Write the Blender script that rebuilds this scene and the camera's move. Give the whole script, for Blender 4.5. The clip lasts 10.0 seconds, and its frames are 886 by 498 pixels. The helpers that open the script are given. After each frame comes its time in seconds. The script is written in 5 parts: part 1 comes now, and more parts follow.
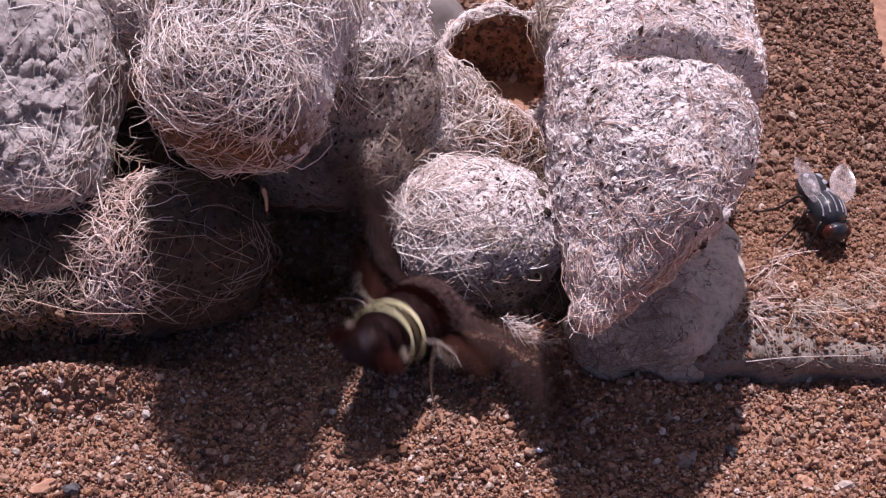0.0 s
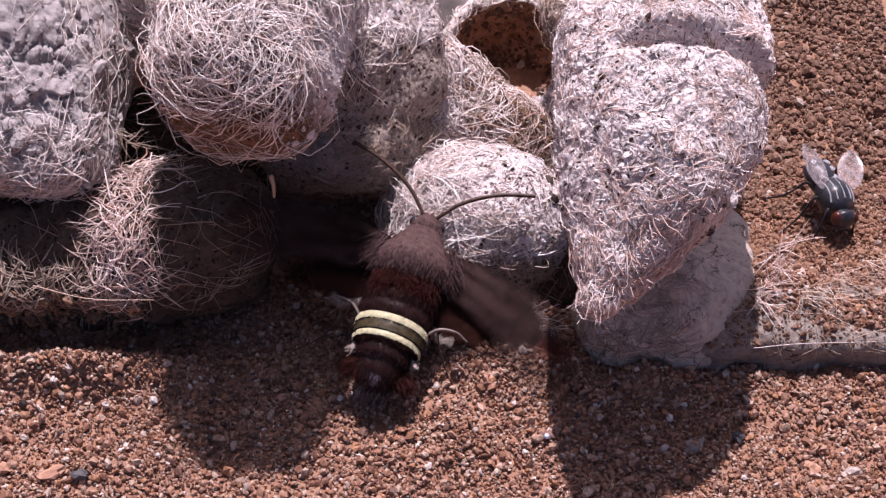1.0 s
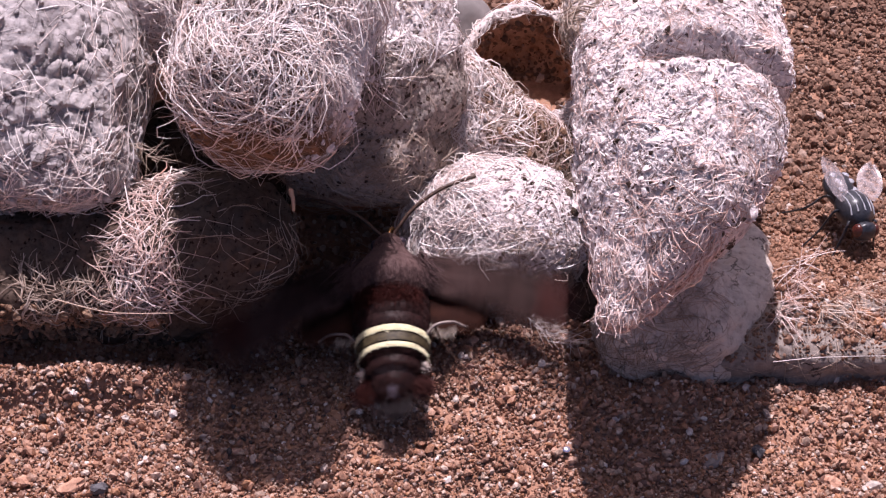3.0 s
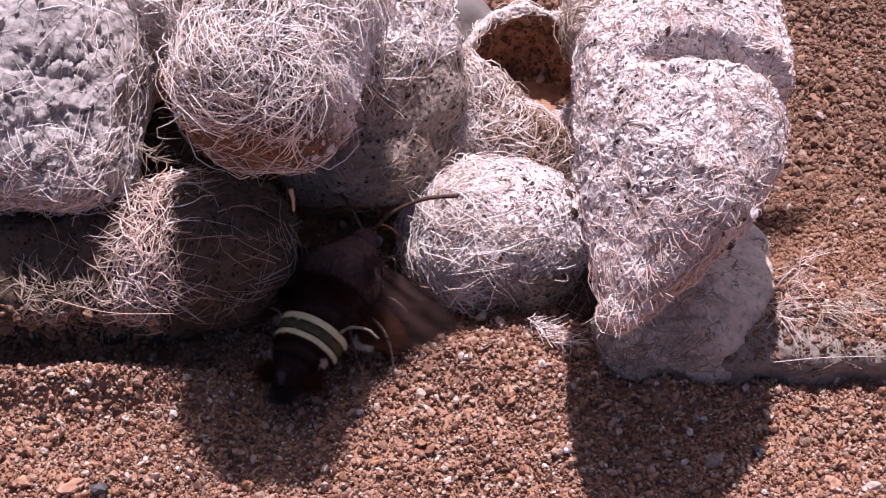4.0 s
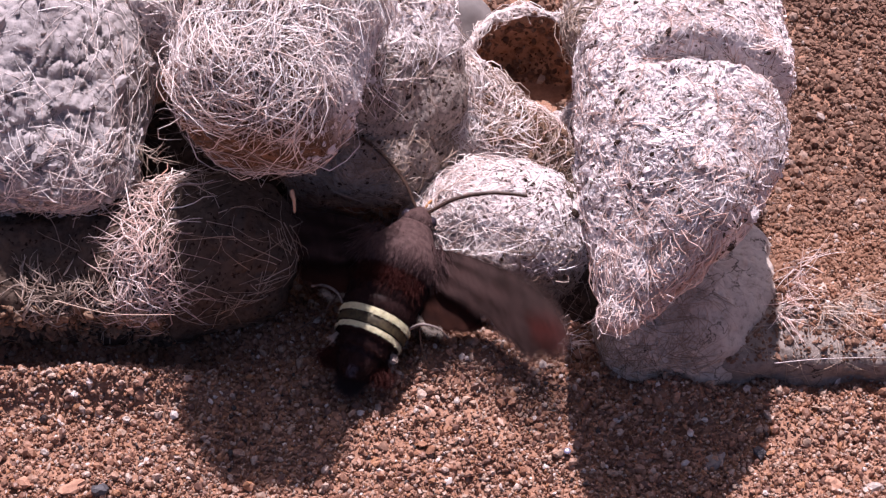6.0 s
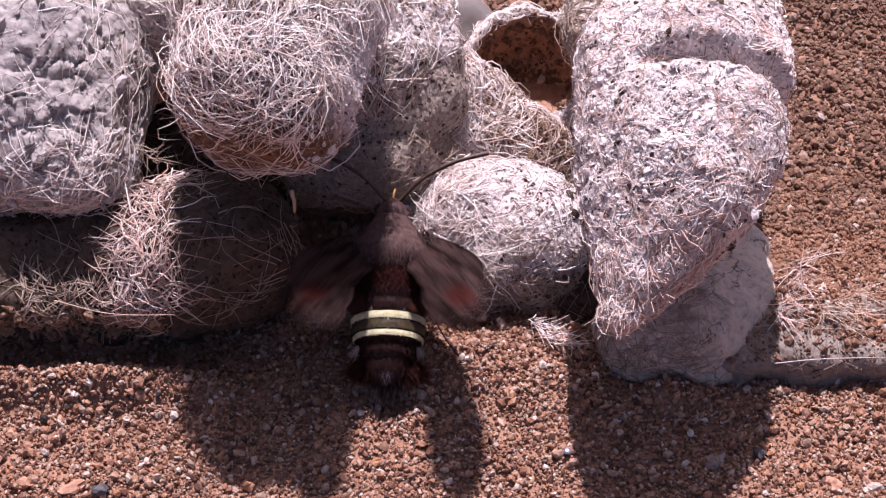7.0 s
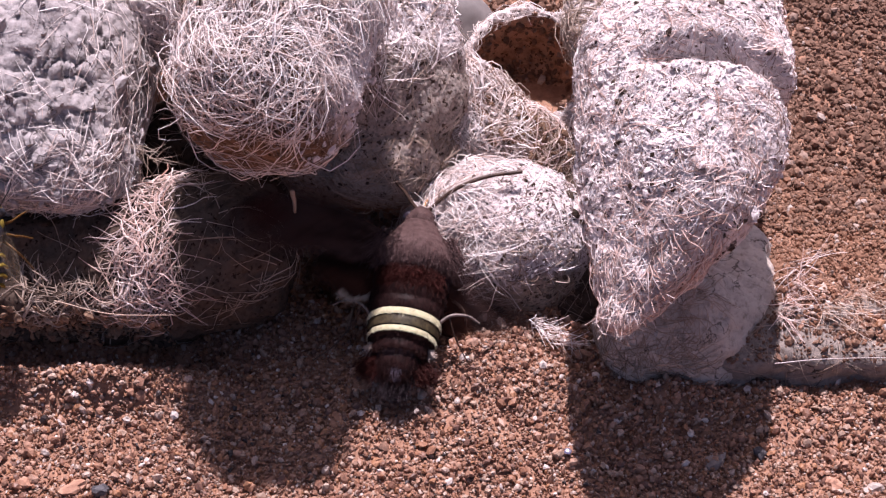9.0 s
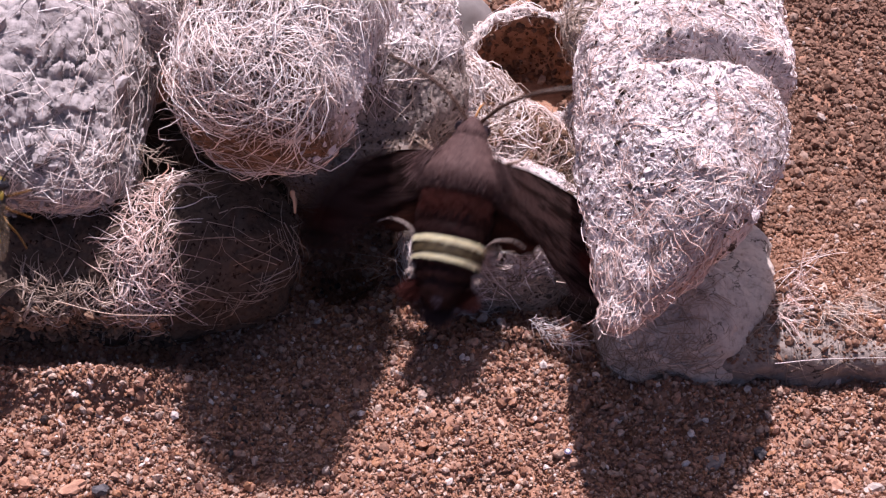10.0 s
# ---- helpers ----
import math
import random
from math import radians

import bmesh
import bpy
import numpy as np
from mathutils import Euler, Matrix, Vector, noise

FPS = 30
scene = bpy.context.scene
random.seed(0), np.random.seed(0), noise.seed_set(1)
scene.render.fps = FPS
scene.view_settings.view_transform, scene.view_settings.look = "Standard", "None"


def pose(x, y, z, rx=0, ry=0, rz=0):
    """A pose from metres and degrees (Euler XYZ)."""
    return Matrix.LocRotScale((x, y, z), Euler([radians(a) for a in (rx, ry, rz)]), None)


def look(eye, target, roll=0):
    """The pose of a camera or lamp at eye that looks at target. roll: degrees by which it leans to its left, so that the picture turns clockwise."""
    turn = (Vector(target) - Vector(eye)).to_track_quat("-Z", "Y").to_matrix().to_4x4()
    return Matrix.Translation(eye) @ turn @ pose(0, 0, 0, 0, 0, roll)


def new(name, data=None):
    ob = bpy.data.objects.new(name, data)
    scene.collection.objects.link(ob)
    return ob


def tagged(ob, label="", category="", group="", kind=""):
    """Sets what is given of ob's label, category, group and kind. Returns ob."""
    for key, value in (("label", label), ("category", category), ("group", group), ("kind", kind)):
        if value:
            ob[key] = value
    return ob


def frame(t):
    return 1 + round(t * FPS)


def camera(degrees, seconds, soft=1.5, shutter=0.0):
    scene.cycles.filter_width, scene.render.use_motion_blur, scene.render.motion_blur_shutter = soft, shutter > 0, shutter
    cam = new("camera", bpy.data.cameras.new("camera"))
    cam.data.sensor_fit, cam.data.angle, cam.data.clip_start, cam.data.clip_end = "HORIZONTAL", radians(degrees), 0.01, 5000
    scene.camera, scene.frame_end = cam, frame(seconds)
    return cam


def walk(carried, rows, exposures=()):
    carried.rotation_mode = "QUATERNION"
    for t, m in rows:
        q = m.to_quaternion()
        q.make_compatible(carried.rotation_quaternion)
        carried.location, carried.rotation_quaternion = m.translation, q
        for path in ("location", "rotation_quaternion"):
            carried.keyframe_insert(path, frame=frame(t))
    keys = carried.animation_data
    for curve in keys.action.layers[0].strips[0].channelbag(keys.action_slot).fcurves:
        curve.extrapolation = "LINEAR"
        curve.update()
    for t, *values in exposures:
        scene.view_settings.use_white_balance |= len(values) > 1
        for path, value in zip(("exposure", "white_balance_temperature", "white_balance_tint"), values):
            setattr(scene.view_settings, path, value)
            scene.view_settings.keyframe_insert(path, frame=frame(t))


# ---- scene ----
from mathutils.bvhtree import BVHTree

MM = 0.001   # all plans below are in millimetres

# ---- camera: a long lens about a foot away, looking down at the ground ----
cam = camera(25, 10.0, soft=1.3, shutter=0.7)
AIM = look((0, -0.19072, 0.23197), (0, 0.01002, 0.00902))
PAN = ((0, -0.05, -0.81), (0.1, -0.13, -0.81), (0.2, -0.37, -0.81), (0.3, -0.55, -0.80), (0.5, -0.69, -0.745),
       (0.7, -0.60, -0.69), (1, -0.437, -0.60), (1.5, -0.324, -0.243), (2, -0.17, -0.049), (2.5, -0.073, -0.044),
       (4, -0.04, -0.04), (5, -0.024, -0.024), (7, -0.008, -0.016), (10, 0, 0))
walk(cam, [(t, AIM @ pose(0, 0, 0, rx, ry, 0)) for t, rx, ry in PAN], [(0, 0.18, 6180, 26), (0.5, 0.30, 6180, 26), (1.0, 0.37, 6180, 26), (1.5, 0.52, 6180, 26), (10, 0.53, 6180, 26)])

# ---- daylight: high sun behind the droppings, clear sky ----
SUN_UP = 63
world = bpy.data.worlds.new("sky")
scene.world = world
world.use_nodes = True
wt = world.node_tree
sky = wt.nodes.new("ShaderNodeTexSky")
sky.sky_type, sky.sun_disc, sky.sun_elevation, sky.sun_rotation = "NISHITA", False, radians(SUN_UP), 0.0
sky.air_density, sky.dust_density, sky.ozone_density = 0.55, 3.0, 0.4
wt.links.new(sky.outputs[0], wt.nodes["Background"].inputs[0])
wt.nodes["Background"].inputs[1].default_value = 0.078
sun = new("sun", bpy.data.lights.new("sun", "SUN"))
sun.data.energy, sun.data.angle, sun.data.color = 5.0, radians(0.53), (1.0, 0.94, 0.90)
sun.matrix_world = look((0, math.cos(radians(SUN_UP)), math.sin(radians(SUN_UP))), (0, 0, 0))


# ---- materials ----
def nodes_of(name, rough=0.8, metal=0.0):
    m = bpy.data.materials.new(name)
    m.use_nodes = True
    nt = m.node_tree
    b = nt.nodes["Principled BSDF"]
    b.inputs["Roughness"].default_value, b.inputs["Metallic"].default_value = rough, metal
    b.inputs["Specular IOR Level"].default_value = 0.3
    return m, nt, b


def node(nt, kind, **values):
    n = nt.nodes.new(kind)
    for k, v in values.items():
        n.inputs[k].default_value = v
    return n


def mm_coords(nt):
    """Object coordinates in millimetres."""
    tc = nt.nodes.new("ShaderNodeTexCoord")
    mp = nt.nodes.new("ShaderNodeMapping")
    mp.inputs["Scale"].default_value = (1000, 1000, 1000)
    nt.links.new(tc.outputs["Object"], mp.inputs["Vector"])
    return mp.outputs[0]


def ramp(nt, source, stops, constant=False):
    r = nt.nodes.new("ShaderNodeValToRGB")
    if constant:
        r.color_ramp.interpolation = "CONSTANT"
    while len(r.color_ramp.elements) < len(stops):
        r.color_ramp.elements.new(0.5)
    for e, (p, c) in zip(r.color_ramp.elements, stops):
        e.position, e.color = p, (*c, 1)
    nt.links.new(source, r.inputs[0])
    return r.outputs[0]


def mix(nt, a, b, fac, how="MIX"):
    m = nt.nodes.new("ShaderNodeMix")
    m.data_type, m.blend_type = "RGBA", how
    nt.links.new(a, m.inputs[6])
    nt.links.new(b, m.inputs[7])
    if isinstance(fac, float):
        m.inputs[0].default_value = fac
    else:
        nt.links.new(fac, m.inputs[0])
    return m.outputs[2]


def bump(nt, b, height, dist, strength=0.6):
    u = node(nt, "ShaderNodeBump", Strength=strength, Distance=dist * MM)
    nt.links.new(height, u.inputs["Height"])
    nt.links.new(u.outputs[0], b.inputs["Normal"])


def clay(name, pale, mid, dark, grain=1.6, stain=0.12, cracks=False, flecks=0.17, under=None):
    """Dried dung: chalky crumbs, dark chaff flecks, broad stains. under: a second colour, for brown dung and for
    painted shade on fronts, and the way, in mm, along which it begins.
    """
    m, nt, b = nodes_of(name, 0.95)
    b.inputs["Specular IOR Level"].default_value = 0.1
    co = mm_coords(nt)
    fine = node(nt, "ShaderNodeTexNoise", Scale=grain, Detail=8.0, Roughness=0.7)
    broad = node(nt, "ShaderNodeTexNoise", Scale=stain, Detail=4.0, Roughness=0.6)
    pits = node(nt, "ShaderNodeTexVoronoi", Scale=grain * 0.55)
    chaff = node(nt, "ShaderNodeTexVoronoi", Scale=0.85)
    drift = node(nt, "ShaderNodeTexNoise", Scale=1.7, Detail=3.0)
    wander = nt.nodes.new("ShaderNodeVectorMath")
    wander.operation = "MULTIPLY_ADD"
    wander.inputs[1].default_value = (1.6, 1.6, 1.6)
    for n in (fine, broad, pits, drift):
        nt.links.new(co, n.inputs["Vector"])
    nt.links.new(drift.outputs["Color"], wander.inputs[0])
    nt.links.new(co, wander.inputs[2])
    nt.links.new(wander.outputs[0], chaff.inputs["Vector"])
    c1 = ramp(nt, fine.outputs[0], ((0.33, dark), (0.43, mid), (0.54, pale)))
    c2 = ramp(nt, broad.outputs[0], ((0.35, mid), (0.6, pale)))
    col = mix(nt, c1, c2, 0.35)
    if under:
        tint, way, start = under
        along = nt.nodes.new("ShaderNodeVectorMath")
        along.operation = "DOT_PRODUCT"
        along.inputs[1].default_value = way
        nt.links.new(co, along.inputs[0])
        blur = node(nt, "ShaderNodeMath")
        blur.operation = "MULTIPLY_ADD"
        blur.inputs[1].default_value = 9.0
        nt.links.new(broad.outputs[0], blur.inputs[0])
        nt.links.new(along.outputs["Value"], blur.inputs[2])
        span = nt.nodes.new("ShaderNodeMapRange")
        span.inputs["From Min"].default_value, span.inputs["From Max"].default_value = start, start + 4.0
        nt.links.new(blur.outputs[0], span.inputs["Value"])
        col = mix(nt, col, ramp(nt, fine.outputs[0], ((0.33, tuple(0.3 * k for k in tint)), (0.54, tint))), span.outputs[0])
    if flecks:
        spots = ramp(nt, chaff.outputs["Distance"], ((flecks, (0.22, 0.17, 0.15)), (flecks + 0.09, (1, 1, 1))))
        col = mix(nt, col, spots, 1.0, "MULTIPLY")
    h = fine.outputs[0]
    if cracks:
        v = node(nt, "ShaderNodeTexVoronoi", Scale=0.17)
        v.feature = "DISTANCE_TO_EDGE"
        warp = node(nt, "ShaderNodeTexNoise", Scale=0.35, Detail=5.0)
        nt.links.new(co, warp.inputs["Vector"])
        add = nt.nodes.new("ShaderNodeVectorMath")
        add.operation = "MULTIPLY_ADD"
        add.inputs[1].default_value = (6, 6, 6)
        nt.links.new(warp.outputs["Color"], add.inputs[0])
        nt.links.new(co, add.inputs[2])
        nt.links.new(add.outputs[0], v.inputs["Vector"])
        line = ramp(nt, v.outputs["Distance"], ((0.0, (0.12, 0.1, 0.09)), (0.022, (1, 1, 1))))
        some = ramp(nt, broad.outputs[0], ((0.42, (0, 0, 0)), (0.5, (1, 1, 1))))
        col = mix(nt, col, mix(nt, col, line, 1.0, "MULTIPLY"), some)
    nt.links.new(col, b.inputs["Base Color"])
    mixh = node(nt, "ShaderNodeMath")
    mixh.operation = "SUBTRACT"
    nt.links.new(h, mixh.inputs[0])
    nt.links.new(pits.outputs["Distance"], mixh.inputs[1])
    bump(nt, b, mixh.outputs[0], 0.45, 0.85)
    return m


def strand_mat(name, stops, rough=0.55, spec=0.3):
    m, nt, b = nodes_of(name, rough)
    b.inputs["Specular IOR Level"].default_value = spec
    g = nt.nodes.new("ShaderNodeNewGeometry")
    nt.links.new(ramp(nt, g.outputs["Random Per Island"], stops), b.inputs["Base Color"])
    return m


def grain_mat(name, stops, rough=0.6):
    m, nt, b = nodes_of(name, rough)
    b.inputs["Specular IOR Level"].default_value = 0.4
    g = nt.nodes.new("ShaderNodeNewGeometry")
    co = mm_coords(nt)
    n = node(nt, "ShaderNodeTexNoise", Scale=2.5, Detail=5.0)
    nt.links.new(co, n.inputs["Vector"])
    c = ramp(nt, g.outputs["Random Per Island"], stops, True)
    d = ramp(nt, n.outputs[0], ((0.3, (0.7, 0.66, 0.63)), (0.65, (1.1, 1.07, 1.06))))
    nt.links.new(mix(nt, c, d, 1.0, "MULTIPLY"), b.inputs["Base Color"])
    bump(nt, b, n.outputs[0], 0.12, 0.5)
    return m


def speckled(name, a, c, scale=1.0, rough=0.6, rel=0.1, spec=0.3):
    m, nt, b = nodes_of(name, rough)
    b.inputs["Specular IOR Level"].default_value = spec
    co = mm_coords(nt)
    n = node(nt, "ShaderNodeTexNoise", Scale=scale, Detail=6.0, Roughness=0.65)
    nt.links.new(co, n.inputs["Vector"])
    nt.links.new(ramp(nt, n.outputs[0], ((0.35, a), (0.65, c))), b.inputs["Base Color"])
    bump(nt, b, n.outputs[0], rel, 0.5)
    return m


CLAY_PALE = clay("chalky_dung", (0.72, 0.64, 0.63), (0.48, 0.40, 0.385), (0.09, 0.06, 0.052), flecks=0.24)
CLAY_GREY = clay("grey_dung", (0.46, 0.415, 0.415), (0.33, 0.29, 0.285), (0.11, 0.10, 0.095), grain=0.9, cracks=True, flecks=0.0)
CLAY_CRACKED = clay("cracked_dung", (0.60, 0.515, 0.465), (0.47, 0.395, 0.35), (0.18, 0.14, 0.12), grain=0.8, cracks=True, flecks=0.0)
CLAY_BROWN = clay("brown_dung", (0.30, 0.19, 0.13), (0.17, 0.095, 0.06), (0.06, 0.03, 0.02), grain=1.0)
CLAY_RED = clay("red_dung", (0.46, 0.27, 0.18), (0.27, 0.135, 0.085), (0.09, 0.04, 0.028), grain=0.5)
# The cracked grey made darker, as the slab's own shade on its front.
CLAY_SLAB = clay("slab_shade_dung", (0.30, 0.25, 0.225), (0.22, 0.18, 0.16), (0.09, 0.056, 0.045), grain=0.8, cracks=True, flecks=0.0)
CLAY_WHITE = clay("white_dung", (0.86, 0.78, 0.785), (0.66, 0.565, 0.56), (0.10, 0.07, 0.06), flecks=0.22)
# Brown dung on the haired side, also painting shade into gaps between hairs.
CLAY_MIXED = clay("stained_shaded_dung", (0.68, 0.61, 0.60), (0.50, 0.43, 0.415), (0.10, 0.07, 0.06), grain=1.2, under=((0.20, 0.115, 0.075), (-0.9, -0.2, -0.25), 3.5))
CLAY_DUN = clay("dun_dung", (0.46, 0.385, 0.35), (0.30, 0.24, 0.21), (0.07, 0.05, 0.04), flecks=0.25)
# Front and underside tinted darker: shade painted on the side away from the sun.
CLAY_LIT_TOP = clay("lit_top_shaded_front_dung", (0.84, 0.77, 0.77), (0.64, 0.56, 0.55), (0.10, 0.07, 0.06), flecks=0.25, under=((0.43, 0.36, 0.325), (0.0, -0.8, -0.6), -41.0))
# White chalk with the shade of its front and underside in the colour.
CLAY_CHALK_SHADED = clay("chalk_dung_shaded_front", (0.86, 0.78, 0.785), (0.66, 0.565, 0.56), (0.10, 0.07, 0.06), flecks=0.22, under=((0.40, 0.325, 0.28), (0.0, -0.8, -0.6), -8.0))
# Brown dung with shade put into the colour: darker than the dung itself.
CLAY_SHADE = clay("shade_brown_dung", (0.105, 0.075, 0.06), (0.06, 0.04, 0.031), (0.03, 0.03, 0.022), grain=1.0)
HAIR_PINK = strand_mat("pale_hair", ((0.0, (0.95, 0.89, 0.885)), (0.2, (0.82, 0.69, 0.65)), (0.4, (0.95, 0.91, 0.91)),
                                     (0.55, (0.64, 0.48, 0.43)), (0.7, (0.92, 0.84, 0.83)), (0.85, (0.46, 0.32, 0.27)), (1.0, (0.88, 0.78, 0.76))), 0.4)
HAIR_ROSY = strand_mat("rosy_hair", ((0.0, (0.86, 0.70, 0.66)), (0.3, (0.60, 0.40, 0.34)), (0.6, (0.92, 0.82, 0.80)), (0.85, (0.42, 0.24, 0.19)), (1.0, (0.78, 0.60, 0.54))), 0.45)
HAIR_WHITE = strand_mat("white_hair", ((0.0, (0.95, 0.91, 0.92)), (0.25, (0.78, 0.66, 0.64)), (0.45, (0.95, 0.91, 0.92)), (0.65, (0.58, 0.44, 0.40)),
                                       (0.8, (0.90, 0.83, 0.83)), (1.0, (0.34, 0.24, 0.21))), 0.45)
# Dark strands that stand in for shaded pits and gaps among pale hair.
HAIR_UMBER = strand_mat("dark_pit_strands", ((0.0, (0.20, 0.13, 0.105)), (0.6, (0.09, 0.055, 0.045)), (1.0, (0.28, 0.19, 0.16))), 0.6)
HAIR_DULL = strand_mat("dull_hair", ((0.0, (0.48, 0.38, 0.32)), (0.5, (0.30, 0.21, 0.16)), (1.0, (0.56, 0.46, 0.40))))
SOIL = speckled("soil", (0.255, 0.135, 0.092), (0.39, 0.22, 0.15), 0.7, 0.95, 0.4, 0.1)
SAND = grain_mat("sand", ((0.0, (0.310, 0.157, 0.099)), (0.16, (0.385, 0.230, 0.164)), (0.32, (0.229, 0.115, 0.078)), (0.46, (0.344, 0.188, 0.127)),
                          (0.60, (0.409, 0.287, 0.221)), (0.70, (0.164, 0.086, 0.065)), (0.82, (0.475, 0.361, 0.303)), (0.90, (0.361, 0.180, 0.099)), (0.965, (0.638, 0.557, 0.525)),
                          (0.985, (0.057, 0.044, 0.044))), 0.5)
CLODS = grain_mat("soil_clods", ((0.0, (0.197, 0.110, 0.077)), (0.3, (0.248, 0.146, 0.103)), (0.55, (0.153, 0.086, 0.060)), (0.8, (0.219, 0.128, 0.091)),
                                 (0.93, (0.321, 0.226, 0.182)), (0.985, (0.438, 0.359, 0.322))), 0.95)
FINE_SOIL = grain_mat("fine_soil", ((0.0, (0.275, 0.149, 0.097)), (0.3, (0.315, 0.183, 0.123)), (0.55, (0.234, 0.121, 0.077)), (0.85, (0.343, 0.217, 0.161)),
                                    (0.96, (0.451, 0.360, 0.318))), 0.95)


# ---- building helpers ----
def raw_mesh(name, v, faces, smooth=True):
    """A mesh from an array of places in millimetres and one of equal-sided faces."""
    v, faces = np.asarray(v, float).reshape(-1, 3), np.asarray(faces, int)
    me = bpy.data.meshes.new(name)
    n, k = faces.shape
    me.vertices.add(len(v))
    me.vertices.foreach_set("co", (v * MM).ravel())
    me.loops.add(n * k)
    me.loops.foreach_set("vertex_index", faces.ravel())
    me.polygons.add(n)
    me.polygons.foreach_set("loop_start", np.arange(n) * k)
    me.polygons.foreach_set("use_smooth", np.full(n, smooth))
    me.update(calc_edges=True)
    return me


def thing(name, label, category, group="", at=(0, 0, 0)):
    ob = tagged(new(name), label, category, group)
    ob.location = Vector(at) * MM
    return ob


def part(name, me, material, parent, label="", kind=""):
    ob = new(name, me)
    me.materials.clear()
    me.materials.append(material)
    ob.parent = parent
    if label:
        ob["label"] = label
    return tagged(ob, kind=kind)


def solo(name, me, material, label, category, group="", kind=""):
    me.materials.append(material)
    return tagged(new(name, me), label, category, group, kind)


def spline(points, n):
    """Catmull-Rom through rows of numbers, n samples."""
    p = np.array(points, float)
    p = np.vstack([2 * p[0] - p[1], p, 2 * p[-1] - p[-2]])
    t = np.linspace(0, len(p) - 3, n)
    i = np.minimum(t.astype(int), len(p) - 4)
    u = (t - i)[:, None]
    a, b, c, d = p[i], p[i + 1], p[i + 2], p[i + 3]
    return 0.5 * (2 * b + (c - a) * u + (2 * a - 5 * b + 4 * c - d) * u * u + (3 * b - a - 3 * c + d) * u ** 3)


def tube(path, around=96, along=90, cap=(1.0, 1.0), squash=1.0, closed=True):
    """A round bar along x, y, z, radius with domed ends: places (along, around, 3) and quads."""
    fine = spline(path, 400)
    seg = np.linalg.norm(np.diff(fine[:, :3], axis=0), axis=1)
    arc = np.concatenate([[0], np.cumsum(seg)])
    r0, r1 = fine[0, 3] * cap[0], fine[-1, 3] * cap[1]
    g = np.linspace(0, 1, along)
    total = arc[-1] + r0 + r1
    s = g * total - r0
    # closer rings at the domes
    e = np.clip(s, 0, arc[-1])
    core = np.stack([np.interp(e, arc, fine[:, k]) for k in range(4)], 1)
    tan = np.gradient(core[:, :3], axis=0)
    first, last = fine[3, :3] - fine[0, :3], fine[-1, :3] - fine[-4, :3]
    for k in range(along):
        if s[k] <= 0:
            tan[k] = first
        elif s[k] >= arc[-1]:
            tan[k] = last
    tan /= np.linalg.norm(tan, axis=1)[:, None]
    over = s - e
    lo, hi = np.clip(-over / max(r0, 1e-6), 0, 1), np.clip(over / max(r1, 1e-6), 0, 1)
    dome = np.sqrt(np.clip(1 - np.maximum(lo, hi) ** 2, 0, 1))
    core[:, :3] += tan * over[:, None]
    side = np.cross(tan, (0, 0, 1.0))
    side /= np.linalg.norm(side, axis=1)[:, None]
    upv = np.cross(side, tan)
    a = np.linspace(0, 2 * np.pi, around, endpoint=False)
    rad = (core[:, 3] * dome + 1e-3)[:, None, None]
    v = core[:, None, :3] + rad * (np.cos(a)[None, :, None] * side[:, None] + squash * np.sin(a)[None, :, None] * upv[:, None])
    i, j = np.meshgrid(np.arange(along - 1), np.arange(around), indexing="ij")
    k = (j + 1) % around
    q = np.stack([i * around + j, i * around + k, (i + 1) * around + k, (i + 1) * around + j], -1).reshape(-1, 4)
    return v, q


def normals(v, q):
    f = np.cross(v[q[:, 2]] - v[q[:, 0]], v[q[:, 3]] - v[q[:, 1]])
    n = np.zeros_like(v)
    for k in range(4):
        np.add.at(n, q[:, k], f)
    return n / np.maximum(np.linalg.norm(n, axis=1), 1e-9)[:, None]


def lumpy(v, q, amounts, seed, shape=None):
    """Pushes a surface in and out by noise of several sizes (amplitude, size in mm)."""
    v = v.reshape(-1, 3)
    n = normals(v, q)
    if np.sum(n * (v - v.mean(0))) < 0:
        n = -n
    d = np.zeros(len(v))
    off = Vector((seed * 17.3, seed * 5.1, seed * 9.7))
    for amp, size in amounts:
        d += amp * np.array([noise.noise(Vector(p) / size + off) for p in v])
    if shape:
        d += np.array([shape(*p) for p in v])
    return v + n * d[:, None]


def strands(name, pts, radius, taper=0.35):
    """Thin three-sided threads along the places pts (count, steps, 3)."""
    pts = np.asarray(pts, float)
    h, k, _ = pts.shape
    tan = np.gradient(pts, axis=1)
    tan /= np.maximum(np.linalg.norm(tan, axis=2, keepdims=True), 1e-9)
    ref = np.where(np.abs(tan[..., 2:3]) > 0.9, np.array([1.0, 0, 0]), np.array([0, 0, 1.0]))
    side = np.cross(tan, ref)
    side /= np.maximum(np.linalg.norm(side, axis=2, keepdims=True), 1e-9)
    upv = np.cross(side, tan)
    r = np.broadcast_to(np.asarray(radius, float).reshape(-1, 1), (h, 1)) * np.linspace(1, taper, k)[None]
    a = np.array([0, 2.1, 4.2])
    v = pts[:, :, None] + r[..., None, None] * (np.cos(a)[:, None] * side[:, :, None] + np.sin(a)[:, None] * upv[:, :, None])
    s, i, j = np.meshgrid(np.arange(h), np.arange(k - 1), np.arange(3), indexing="ij")
    b, n = s * k * 3 + i * 3, (j + 1) % 3
    q = np.stack([b + j, b + n, b + 3 + n, b + 3 + j], -1).reshape(-1, 4)
    return raw_mesh(name, v, q)


